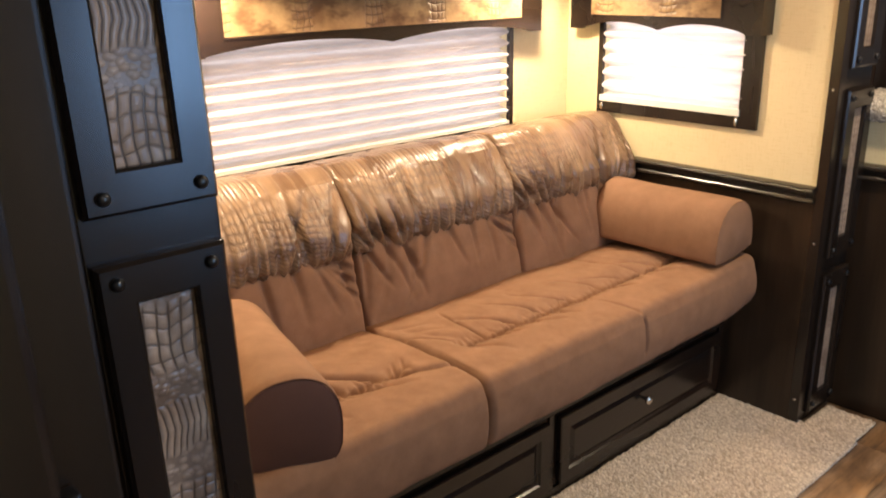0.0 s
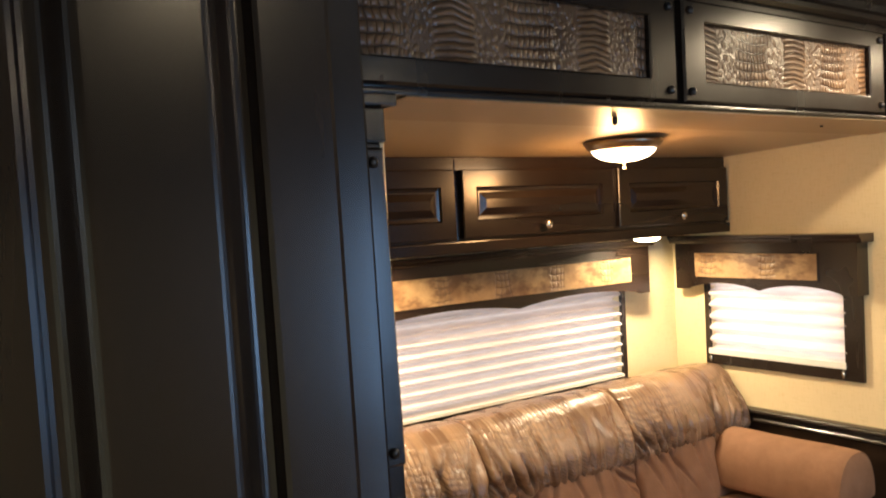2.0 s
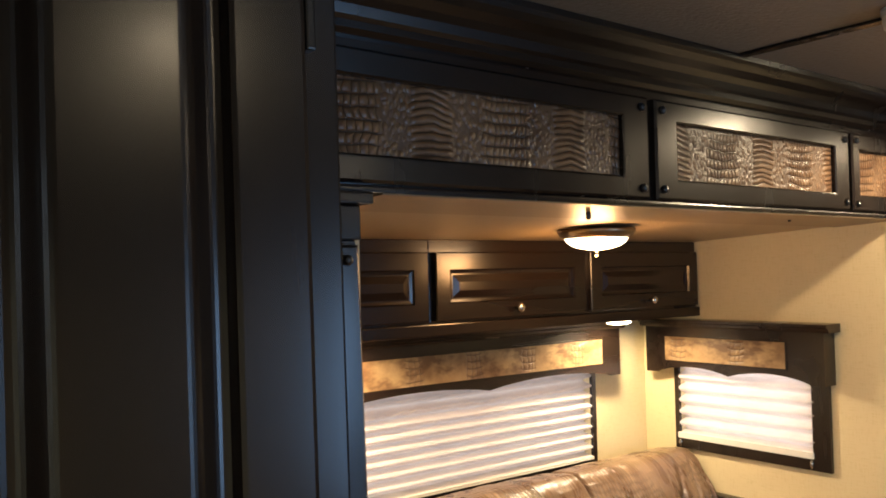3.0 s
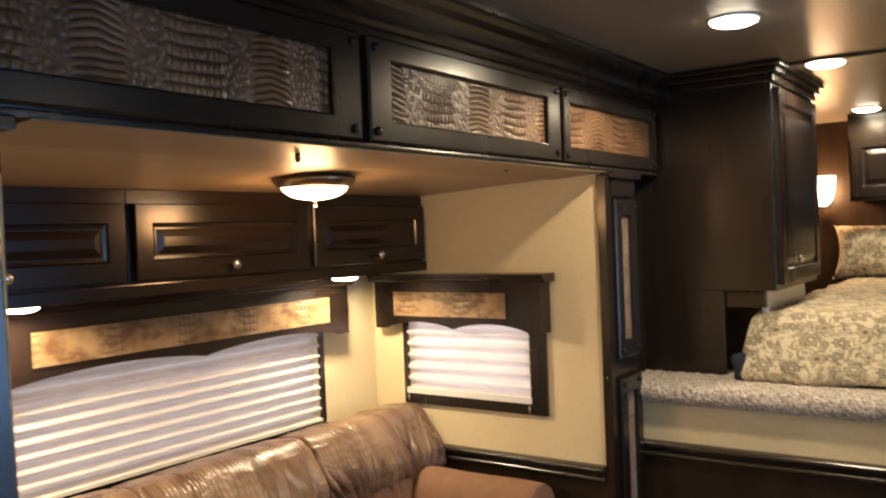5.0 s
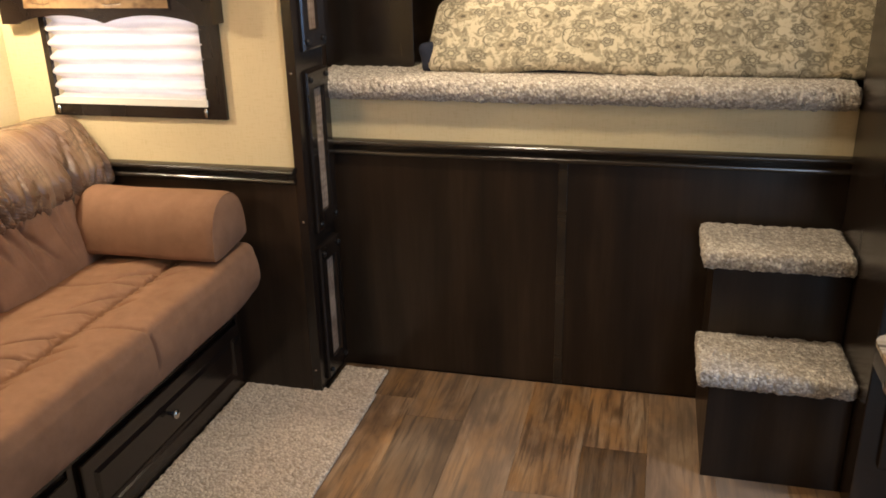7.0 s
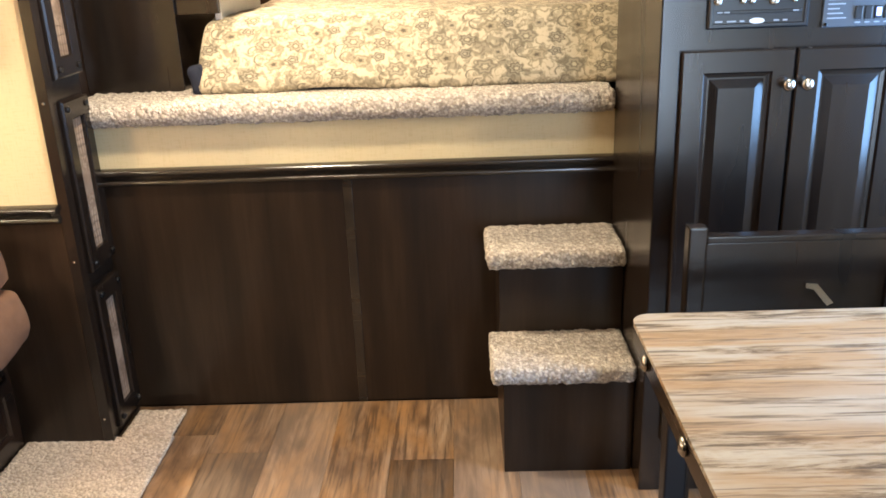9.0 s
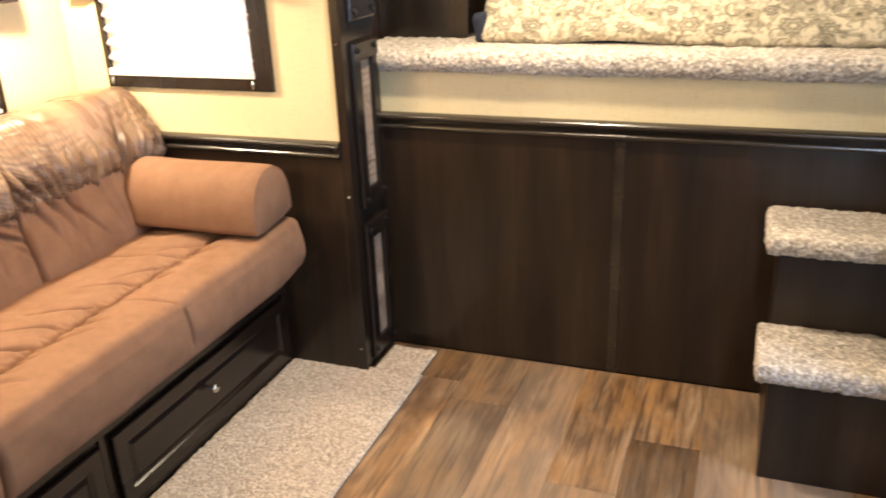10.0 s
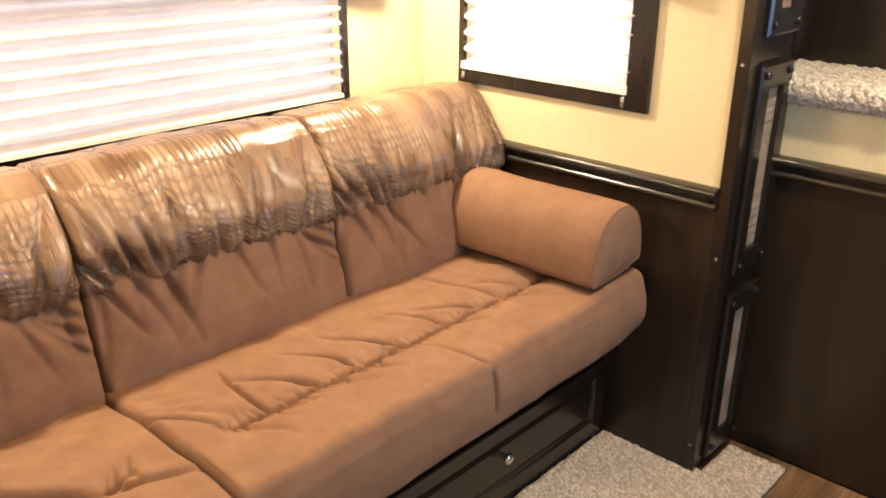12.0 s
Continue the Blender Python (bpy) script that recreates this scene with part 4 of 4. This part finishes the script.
def bolster(at, turn, sign, label, cap, tall=0.172, foot=-0.020, soft=0.0):
    """A long arm cushion with a flat underside and a domed top, lying from front to back."""
    ob = thing("bolster", at, label, "bolster cushion", "sofa bolsters")
    sec = []
    n = 24
    for k in range(n + 1):
        a = math.pi * k / n
        sec.append((-sign * 0.104 * math.copysign(abs(math.cos(a)) ** 0.9, math.cos(a)), 0.006 + soft + (tall - soft) * math.sin(a) ** 0.8))
    under = [(0.97, foot * 0.6), (0.58, foot * 0.95), (0.0, foot)]
    if soft:
        under = [(0.975, soft * 0.55), (0.90, soft * 0.15), (0.78, foot * 0.5), (0.50, foot), (0.0, foot)]
    for u, v in under + [(-u, v) for u, v in under[-2::-1]]:
        sec.append((sign * 0.104 * u, v))
    m = pose(*at, 0, 0, turn)

    def put(u, y, v):
        return m @ Vector((u, y, v + (0.012 * (u * sign / 0.104) if v < 0.03 else 0)))

    bm = bmesh.new()
    last = None
    for j in range(41):
        y = -0.215 + 0.44 * j / 40
        f = 1.0 - 0.04 * (max(0, 1 - j / 1.5) ** 2) + 0.015 * noise.noise(Vector((at[0], y * 6, 0)))
        loop = [bm.verts.new(put(u * f, y, v * f + 0.003 * noise.noise(Vector((u * 9, y * 9, v * 9))))) for u, v in sec]
        if last:
            for k in range(len(sec)):
                i = (k + 1) % len(sec)
                bm.faces.new((last[k], last[i], loop[i], loop[k]))
        last = loop
    bm.faces.new(last)
    part("cover", bm, SUEDE, ob, "", True)
    bm = bmesh.new()
    n2 = len(sec)
    rim = [bm.verts.new(put(u * 0.962, -0.2155, v * 0.962)) for u, v in sec]
    mid = [bm.verts.new(put(u * 0.7, -0.226, 0.02 + v * 0.7)) for u, v in sec]
    for k in range(n2):
        i = (k + 1) % n2
        bm.faces.new((rim[k], rim[i], mid[i], mid[k]))
    bm.faces.new(mid)
    part("end_cap", bm, cap, ob, "", True)
    path = [put(u * 0.975, -0.2155, v * 0.975) for u, v in sec]
    bm = bmesh.new()
    tube = []
    c = put(0, -0.2155, 0.07)
    for p in path:
        out = (p - c).normalized()
        side = m.to_3x3() @ Vector((0, -1, 0))
        tube.append([bm.verts.new(p + 0.0012 * (math.cos(a) * out + math.sin(a) * side)) for a in (0, 1.257, 2.513, 3.77, 5.027)])
    for k in range(n2):
        a, b = tube[k], tube[(k + 1) % n2]
        for i in range(5):
            bm.faces.new((a[i], a[(i + 1) % 5], b[(i + 1) % 5], b[i]))
    part("piping", bm, cap, ob, "", True)
    return ob


bolster((2.606, 1.745, 0.574), 0, 1, "brown microsuede bolster arm cushion at the window end", SUEDE, 0.150, -0.016)
bolster((1.118, 1.745, 0.526), -14, -1, "brown microsuede bolster arm cushion with a darker end cap", SUEDE_DARK, 0.166, -0.018, 0.05)


# ---- lamps and ceiling fittings ----
def dome_lamp(x, y, z):
    ob = thing("ceiling_lamp", (x, y, z), "lit frosted glass dome ceiling lamp with a bronze rim", "ceiling lamp")
    part("rim", lathe((x, y, z), (0, 0, -1), ((0.07, -0.001), (0.103, 0.0), (0.106, 0.006), (0.101, 0.013), (0.096, 0.020), (0.089, 0.025), (0.086, 0.025), (0.086, 0.021)), 40), BRONZE, ob, "brushed bronze rim", True)
    part("shade", lathe((x, y, z), (0, 0, -1), ((0.0855, 0.021), (0.085, 0.026), (0.078, 0.036), (0.063, 0.046), (0.043, 0.052), (0.021, 0.0555), (0.006, 0.056)), 40), DOME, ob, "glowing frosted glass bowl", True).visible_shadow = False
    part("finial", lathe((x, y, z - 0.056), (0, 0, -1), ((0.009, 0), (0.010, 0.003), (0.004, 0.006), (0.006, 0.010), (0.005, 0.015), (0.002, 0.018)), 12), NICKEL, ob, "small nickel finial", True)


def puck(x, y, z, label, r=0.045):
    ob = thing("puck_light", (x, y, z), label, "puck light", "puck lights")
    part("trim_ring", lathe((x, y, z), (0, 0, -1), ((r * 1.1, -0.001), (r * 1.12, 0.002), (r * 1.09, 0.005), (r * 1.02, 0.007), (r, 0.005)), 28), PLASTIC, ob, "", True)
    part("lens", lathe((x, y, z), (0, 0, -1), ((r, 0.004), (r * 0.97, 0.011), (r * 0.72, 0.017), (r * 0.2, 0.0195)), 28), LED, ob, "glowing lens", True).visible_shadow = False


dome_lamp(1.868, 1.74, slide_z(1.74) - 0.003)
puck(2.40, 2.13, 1.402, "lit round puck light under the wall cabinet")
puck(1.30, 2.13, 1.402, "lit round puck light under the wall cabinet")
# The last puck is unseen, added to go with the fill spot.
for px, py in ((2.54, 0.873), (3.37, 0.81), (4.80, 0.90), (0.72, -0.22), (2.0, -0.55)):
    puck(px, py, CEIL_Z, "lit round puck light on the ceiling, in a set with one added", 0.06)
alarm = thing("smoke_alarm", (1.834, 0.89, CEIL_Z), "white round plastic smoke alarm on the ceiling", "smoke alarm")
part("body", lathe((1.834, 0.89, CEIL_Z), (0, 0, -1), ((0.062, -0.001), (0.062, 0.010), (0.058, 0.013), (0.058, 0.016), (0.060, 0.018), (0.057, 0.036), (0.045, 0.041), (0.012, 0.042)), 32), PLASTIC, alarm, "", True)
part("button", lathe((1.854, 0.89, CEIL_Z - 0.0415), (0, 0, -1), ((0.012, -0.001), (0.011, 0.003), (0.004, 0.0035)), 16), PRINT, alarm, "", True)


# ---- bed alcove ----
bed = thing("bed", (4.2, 0.34, 0.955), "bed on the raised platform with a floral coverlet", "bed")


def bed_push(p, nor):
    q = p.copy()
    q.z += 0.010 * noise.noise(p * 5) + (0.004 * noise.noise(p * 13))
    if nor.x < -0.3:
        q.x += 0.008 * noise.noise(Vector((p.y * 12, p.z * 3, 0)))
    if nor.y > 0.3:
        q.y += 0.02 * noise.noise(Vector((p.x * 9, p.z * 4, 3)))
    return q


part("mattress", soft_box(3.36, 5.25, -0.72, 0.94, 0.958, 1.17, 0.05, 0.08), MATTRESS, bed, "dark navy mattress", True)


def cover_push(p, nor):
    q = bed_push(p, nor)
    up = max(0.0, min(1.0, (p.z - 1.0) / 0.22))
    if p.x < 3.6:
        q.x += 0.13 * up ** 1.3 * (3.6 - p.x) / 0.5
    if p.y > 0.6:
        q.y -= 0.025 * up * (p.y - 0.6) / 0.46
    if p.z < 1.06:
        hem = noise.noise(Vector((p.y * 2.3, p.x * 2.3, 7)))
        q.z += 0.022 * max(0.0, hem) + 0.004
    return q


part("underlay", soft_box(3.125, 3.37, -0.72, 1.03, 1.004, 1.040, 0.015, 0.03), MATTRESS, bed, "dark navy blanket edge under the coverlet", True)


def tuck_push(p, nor):
    return bed_push(p, nor) + nor * (0.016 * noise.noise(Vector((p.x * 22, p.y * 30, p.z * 14))))


part("blanket_corner", soft_box(3.108, 3.36, 1.035, 1.078, 1.004, 1.095, 0.018, 0.008, tuck_push), MATTRESS, bed, "bunched navy blanket corner", True)
part("coverlet", soft_box(3.09, 5.2, -0.75, 1.065, 1.0, 1.225, 0.035, 0.022, cover_push), FLORAL, bed, "beige and grey floral coverlet hanging over the end", True)


def pillow(x, y, z, lx, ly, lz, tilt, material, label, category="pillow", pinched=0.10):
    bm = bmesh.new()
    n = 20
    grid = {}
    for side in (0, 1):
        for i in range(n + 1):
            for j in range(n + 1):
                u, v = i / n * 2 - 1, j / n * 2 - 1
                edge = (1 - u ** 4) * (1 - v ** 4)
                h = max(0.0, edge) ** 0.45 * lz / 2
                pinch = 1 - pinched * (1 - v * v) * (abs(u) ** 3)
                pinch2 = 1 - pinched * (1 - u * u) * (abs(v) ** 3)
                if side and (i in (0, n) or j in (0, n)):
                    grid[side, i, j] = grid[0, i, j]
                    continue
                w = h * (1 if side else -1) + 0.006 * noise.noise(Vector((u * 3 + x, v * 3 + y, side * 4)))
                grid[side, i, j] = bm.verts.new((w, v * pinch2 * ly / 2, u * pinch * lx / 2))
        for i in range(n):
            for j in range(n):
                bm.faces.new((grid[side, i, j], grid[side, i + 1, j], grid[side, i + 1, j + 1], grid[side, i, j + 1]))
    bmesh.ops.transform(bm, matrix=pose(x, y, z, 0, tilt, 0), verts=bm.verts[:])
    return tagged(part("pillow", bm, material, None, label, True), "", category, "bed pillows")


pillow(5.04, 0.80, 1.355, 0.29, 0.62, 0.15, 18, FLORAL, "beige floral bed pillow propped against the headboard")
pillow(5.04, 0.06, 1.355, 0.29, 0.62, 0.15, 18, FLORAL, "beige floral bed pillow propped against the headboard")
pillow(4.92, 0.46, 1.33, 0.25, 0.42, 0.17, 20, CHOC, "small chocolate brown accent pillow on the bed", "pillow", 0.42)

ward = thing("wardrobe", (3.5, 1.2, 0.955), "tall dark wood wardrobe beside the bed", "wardrobe")
part("body", boxes((3.20, 3.82, 0.947, 1.428, 1.295, 2.0), (3.20, 3.82, 1.12, 1.428, 0.956, 1.295), bevel=0.002), ESPRESSO, ward)
part("crown_moulding", boxes((3.190, 3.835, 0.936, 1.428, 1.985, 2.012), (3.178, 3.848, 0.922, 1.428, 2.012, 2.034), (3.166, 3.860, 0.908, 1.428, 2.034, 2.053), bevel=0.005), ESPRESSO, ward)
door = part("door", rings(south(0.947), 3.222, 3.798, 1.315, 1.97, DOOR), ESPRESSO, ward)
knob(door, (3.37, 0.927, 1.395), (0, -1, 0))
shelf = thing("bedside_shelf", (3.5, 1.1, 1.235), "bedside ledge with a white lit side under the wardrobe", "shelf")
part("front", boxes((3.215, 3.24, 0.988, 1.119, 1.238, 1.292), bevel=0.002), ESPRESSO, shelf)
part("side", boxes((3.242, 3.80, 0.988, 1.008, 1.165, 1.292), bevel=0.002), WHITE, shelf, "white laminate side")

for y0, y1, ky in ((0.42, 1.01, 0.71), (-0.19, 0.40, 0.1)):
    cab = thing("overhead_cabinet", (5.1, (y0 + y1) / 2, 1.63), "dark wood cabinet with a raised-panel door over the bed head", "cabinet", "cabinets over the bed")
    part("body", boxes((4.95, 5.298, y0, y1, 1.612, 2.05), bevel=0.002), ESPRESSO, cab)
    door = part("door", rings(west(4.95), y0 + 0.012, y1 - 0.012, 1.632, 1.925, DOOR), ESPRESSO, cab)
    knob(door, (4.931, ky, 1.682), (-1, 0, 0))
sconce = thing("wall_sconce", (5.27, 1.19, 1.60), "lit glass wall sconce beside the bed", "wall lamp")
part("back_plate", lathe((5.30, 1.19, 1.64), (-1, 0, 0), ((0.045, 0.0), (0.043, 0.008), (0.02, 0.014), (0.012, 0.04)), 20), BRONZE, sconce, "", True)
part("shade", lathe((5.225, 1.19, 1.60), (0, 0, 1), ((0.022, 0), (0.045, 0.02), (0.060, 0.06), (0.067, 0.12), (0.070, 0.16)), 24), DOME, sconce, "glowing glass shade", True).visible_shadow = False
part("finial", lathe((5.225, 1.19, 1.60), (0, 0, -1), ((0.02, 0), (0.014, 0.012), (0.007, 0.02), (0.009, 0.03), (0.003, 0.045)), 14), NICKEL, sconce, "", True)


# ---- steps to the bed ----
steps = thing("bed_steps", (2.76, 0, 0), "dark wood steps with carpeted treads up to the bed", "steps")
part("lower_box", boxes((2.568, BED_X - 0.012, -0.198, 0.156, 0.0, 0.292), bevel=0.002), PANEL, steps)
part("upper_box", boxes((2.775, BED_X - 0.012, -0.198, 0.156, 0.292, 0.552), bevel=0.002), PANEL, steps)
part("tread", pile((2.535, 2.79, -0.199, 0.188, 0.288, 0.340), 0.020, 0.0065, 0.0045, 3.0), CARPET, steps, "beige carpeted tread", True)
part("tread", pile((2.725, BED_X - 0.008, -0.199, 0.190, 0.548, 0.600), 0.020, 0.0065, 0.0045, 8.0), CARPET, steps, "beige carpeted tread", True)


# ---- tall cabinet with the radio ----
PX = 2.47
pantry = thing("tall_cabinet", (2.68, -0.55, 0), "tall dark wood cabinet with two raised-panel doors beside the steps", "cabinet")
part("body", boxes((PX, BED_X - 0.001, -0.90, -0.200, 0.0, CEIL_Z - 0.002), bevel=0.004), ESPRESSO, pantry)
for y0, y1, ky in ((-0.498, -0.248, -0.481), (-0.754, -0.504, -0.522)):
    door = part("door", rings(west(PX), y0, y1, 0.16, 1.164, DOOR), ESPRESSO, pantry)
    knob(door, (PX - 0.019, ky, 1.088), (-1, 0, 0))
radio = thing("car_radio", (PX, -0.40, 1.21), "black built-in stereo with small knobs above the cabinet doors", "stereo")
WR = west(PX)
part("body", rings(WR, -0.520, -0.300, 1.210, 1.310, ((0, -0.001), (0, 0.010), (0.004, 0.014), (0.010, 0.014), (0.012, 0.011))), RADIO, radio)
part("disc_slot", boxes((PX - 0.0135, PX - 0.0112, -0.502, -0.318, 1.2425, 1.2495), bevel=0.001), BLACK, radio)
part("slot_lip", boxes((PX - 0.0142, PX - 0.0112, -0.47, -0.345, 1.2412, 1.2424)), METAL_DARK, radio)
bm = outline_faces(bmesh.new(), WR, [(-0.407 + 0.017 * math.cos(k * math.pi / 12), 1.2262 + 0.0062 * math.sin(k * math.pi / 12)) for k in range(24)], 0.0105, 0.0135)
part("badge", bm, PLASTIC, radio, "pale oval badge")
for y0, y1 in ((-0.332, -0.316), (-0.362, -0.342), (-0.380, -0.370), (-0.456, -0.444), (-0.474, -0.464)):
    part("print_bar", boxes((PX - 0.0122, PX - 0.0112, y0, y1, 1.2245, 1.2278)), PRINT, radio)
for y0, y1 in ((-0.330, -0.319), (-0.346, -0.334), (-0.496, -0.484)):
    part("print_bar", boxes((PX - 0.0146, PX - 0.0134, y0, y1, 1.2445, 1.2475)), PRINT, radio)
for ky, kr in ((-0.318, 0.009), (-0.372, 0.007), (-0.392, 0.007), (-0.44, 0.011), (-0.484, 0.007)):
    part("dial", lathe((PX - 0.0105, ky, 1.270), (-1, 0, 0), ((kr, 0), (kr, 0.007), (kr * 0.75, 0.009)), 18), NICKEL, radio, "", True)
panel = thing("control_panel", (PX, -0.66, 1.21), "grey control panel with rocker switches above the cabinet doors", "control panel")
part("plate", rings(WR, -0.78, -0.552, 1.205, 1.34, ((0, -0.001), (0, 0.004), (0.002, 0.006))), PLATE, panel)
for k in range(8):
    part("print_line", boxes((PX - 0.0068, PX - 0.006, -0.604 + 0.004 * (k * 7 % 5), -0.562, 1.224 + 0.010 * k, 1.2265 + 0.010 * k)), PRINT, panel)
for k in range(5):
    switch = part("switch", boxes((PX - 0.011, PX - 0.006, -0.638 - 0.021 * k, -0.622 - 0.021 * k, 1.222, 1.250), bevel=0.002), RADIO, panel)
    part("print_line", boxes((PX - 0.0068, PX - 0.006, -0.636 - 0.021 * k, -0.624 - 0.021 * k, 1.2135, 1.216)), PRINT, panel)
    if k == 2:
        part("indicator", boxes((PX - 0.0122, PX - 0.0108, -0.635 - 0.021 * k, -0.625 - 0.021 * k, 1.228, 1.246)), glow("blue_indicator", (0.02, 0.12, 1.0), 1.6), switch, "blue lit indicator")
bolt(panel, (PX - 0.006, -0.560, 1.212), (-1, 0, 0), 0.004)


# ---- dinette ----
table = thing("dinette_table", (1.5, -0.35, 0), "dinette table with a streaky reclaimed-wood laminate top", "table")
bm = bmesh.new()
TX0, TX1, TY0, TY1, R = 1.04, 1.966, -0.78, -0.052, 0.035
pts = []
for cx, cy, a0 in ((TX1 - R, TY1 - R, 0), (TX0 + R, TY1 - R, 90), (TX0 + R, TY0 + R, 180), (TX1 - R, TY0 + R, 270)):
    pts += [(cx + R * math.cos(radians(a0 + a)), cy + R * math.sin(radians(a0 + a))) for a in range(0, 91, 15)]
outline_faces(bm, lambda u, v, w: (u, v, w), pts, 0.742, 0.750)
part("tabletop", bm, TABLE, table)
bm = outline_faces(bmesh.new(), lambda u, v, w: (u, v, w), [(1.503 + (u - 1.503) * 0.999, -0.416 + (v + 0.416) * 0.998) for u, v in pts], 0.705, 0.7415)
part("edge_band", bm, ESPRESSO_X, table, "dark wood table edge")
for bx in (1.82, 1.565, 1.29):
    part("latch", lathe((bx, TY1 - 0.002, 0.724), (0, 1, 0), ((0.012, 0), (0.0145, 0.003), (0.0145, 0.006), (0.007, 0.011)), 16), NICKEL, table, "", True)
for lx, ly in ((1.86, -0.12), (1.86, -0.72), (1.10, -0.12), (1.10, -0.72)):
    part("leg", boxes((lx - 0.02, lx + 0.02, ly - 0.02, ly + 0.02, 0.0, 0.705), bevel=0.004), METAL_DARK, table)

chair = thing("dining_chair", (2.0, -0.42, 0), "dark wood dining chair tucked at the table end", "chair")
for cy in (-0.205, -0.600):
    part("back_post", boxes((2.090, 2.125, cy - 0.018, cy + 0.018, 0.0, 0.872), bevel=0.004), ESPRESSO, chair)
    part("front_leg", boxes((1.74, 1.775, cy - 0.018, cy + 0.018, 0.0, 0.43), bevel=0.004), ESPRESSO, chair)
part("backrest", boxes((2.098, 2.118, -0.582, -0.223, 0.60, 0.838), (2.092, 2.123, -0.582, -0.223, 0.838, 0.852), bevel=0.003), ESPRESSO, chair)
part("seat", soft_box(1.72, 2.09, -0.615, -0.19, 0.43, 0.475, 0.015, 0.04), SUEDE_DARK, chair, "", True)
part("bracket", outline_faces(bmesh.new(), west(2.098), ((-0.482, 0.706), (-0.470, 0.700), (-0.440, 0.736), (-0.424, 0.740), (-0.424, 0.750), (-0.446, 0.748)), 0.0, 0.006), NICKEL, chair, "bright metal bracket")


# ---- tall cabinet beside the camera ----
near = thing("tall_cabinet", (-0.1, 1.1, 0), "tall dark wood cabinet with a raised-panel door next to the sofa", "cabinet")
part("body", boxes((-1.2, 0.512, 0.806, 1.395, 0.0, CEIL_Z - 0.002), bevel=0.003), ESPRESSO, near)
WIDE = [(0, 0), (0, 0.014), (0.002, 0.0175), (0.006, 0.019), (0.062, 0.019), (0.066, 0.0175), (0.068, 0.013), (0.070, 0.008), (0.074, 0.0065)]
WIDE += [(0.076 + 0.030 * k / 10, 0.0065 + 0.0125 * (0.5 - 0.5 * math.cos(math.pi * k / 10))) for k in range(11)]
for x0, x1 in ((0.178, 0.474), (-0.133, 0.163)):
    door = part("door", rings(south(0.806), x0, x1, 0.12, 1.98, WIDE), ESPRESSO, near)
    for hz in (0.35, 1.05, 1.75):
        part("hinge", boxes((x1 + 0.001, x1 + 0.010, 0.791, 0.805, hz, hz + 0.05), bevel=0.002), BLACK, door)
out_of_plumb(near, 0.016, 1.75)


# ---- rug ----
def rug_push(p, nor):
    a = noise.noise(p * 120) + 0.8 * noise.noise(p * 260)
    q = p + Vector((0.0025 * noise.noise(p * 90 + Vector((5, 0, 0))), 0.0025 * noise.noise(p * 90 + Vector((0, 5, 0))), 0.0045 * a if nor.z > 0 else 0))
    return q


rug = thing("rug", (1.9, 1.4, 0), "oatmeal looped runner rug in front of the sofa", "rug")
part("woven_top", soft_box(0.90, 2.785, 1.165, 1.618, 0.001, 0.014, 0.005, 0.0085, rug_push), RUG, rug, "", True)
part("woven_end", soft_box(2.783, 2.945, 1.175, 1.333, 0.001, 0.013, 0.005, 0.0085, rug_push), RUG, rug, "", True)

# ---- floor planks ----
W, L = 0.185, 1.22
STAGGER = {9: 2.64, 13: 2.80}  # end joints beside the bed step
alike = {}
rng = random.Random(4)
for row in range(17):
    y, y1 = max(-1.365 + row * W, -1.195), min(-1.365 + (row + 1) * W, 1.63)
    x = -1.24 - L * (0.30 + 0.37 * row + 0.12 * rng.random()) % L if row not in STAGGER else STAGGER[row] - 4 * L
    while x < 2.985:
        x0, x1 = max(x, -1.24), min(x + L, 2.985)
        if x1 - x0 > 0.05:
            key = (round(x1 - x0, 3), round(y1 - y, 3))
            if key not in alike:
                bm = boxes((-(x1 - x0) / 2 + 0.0004, (x1 - x0) / 2 - 0.0004, -(y1 - y) / 2 + 0.0004, (y1 - y) / 2 - 0.0004, -0.0055, 0.0), bevel=0.0005)
                me = bpy.data.meshes.new("plank")
                bm.to_mesh(me)
                bm.free()
                me.materials.append(PLANK)
                alike[key] = me
            ob = new("plank", alike[key])
            ob.parent = floor
            ob.location = ((x0 + x1) / 2, (y + y1) / 2, 0.0)
        x += L
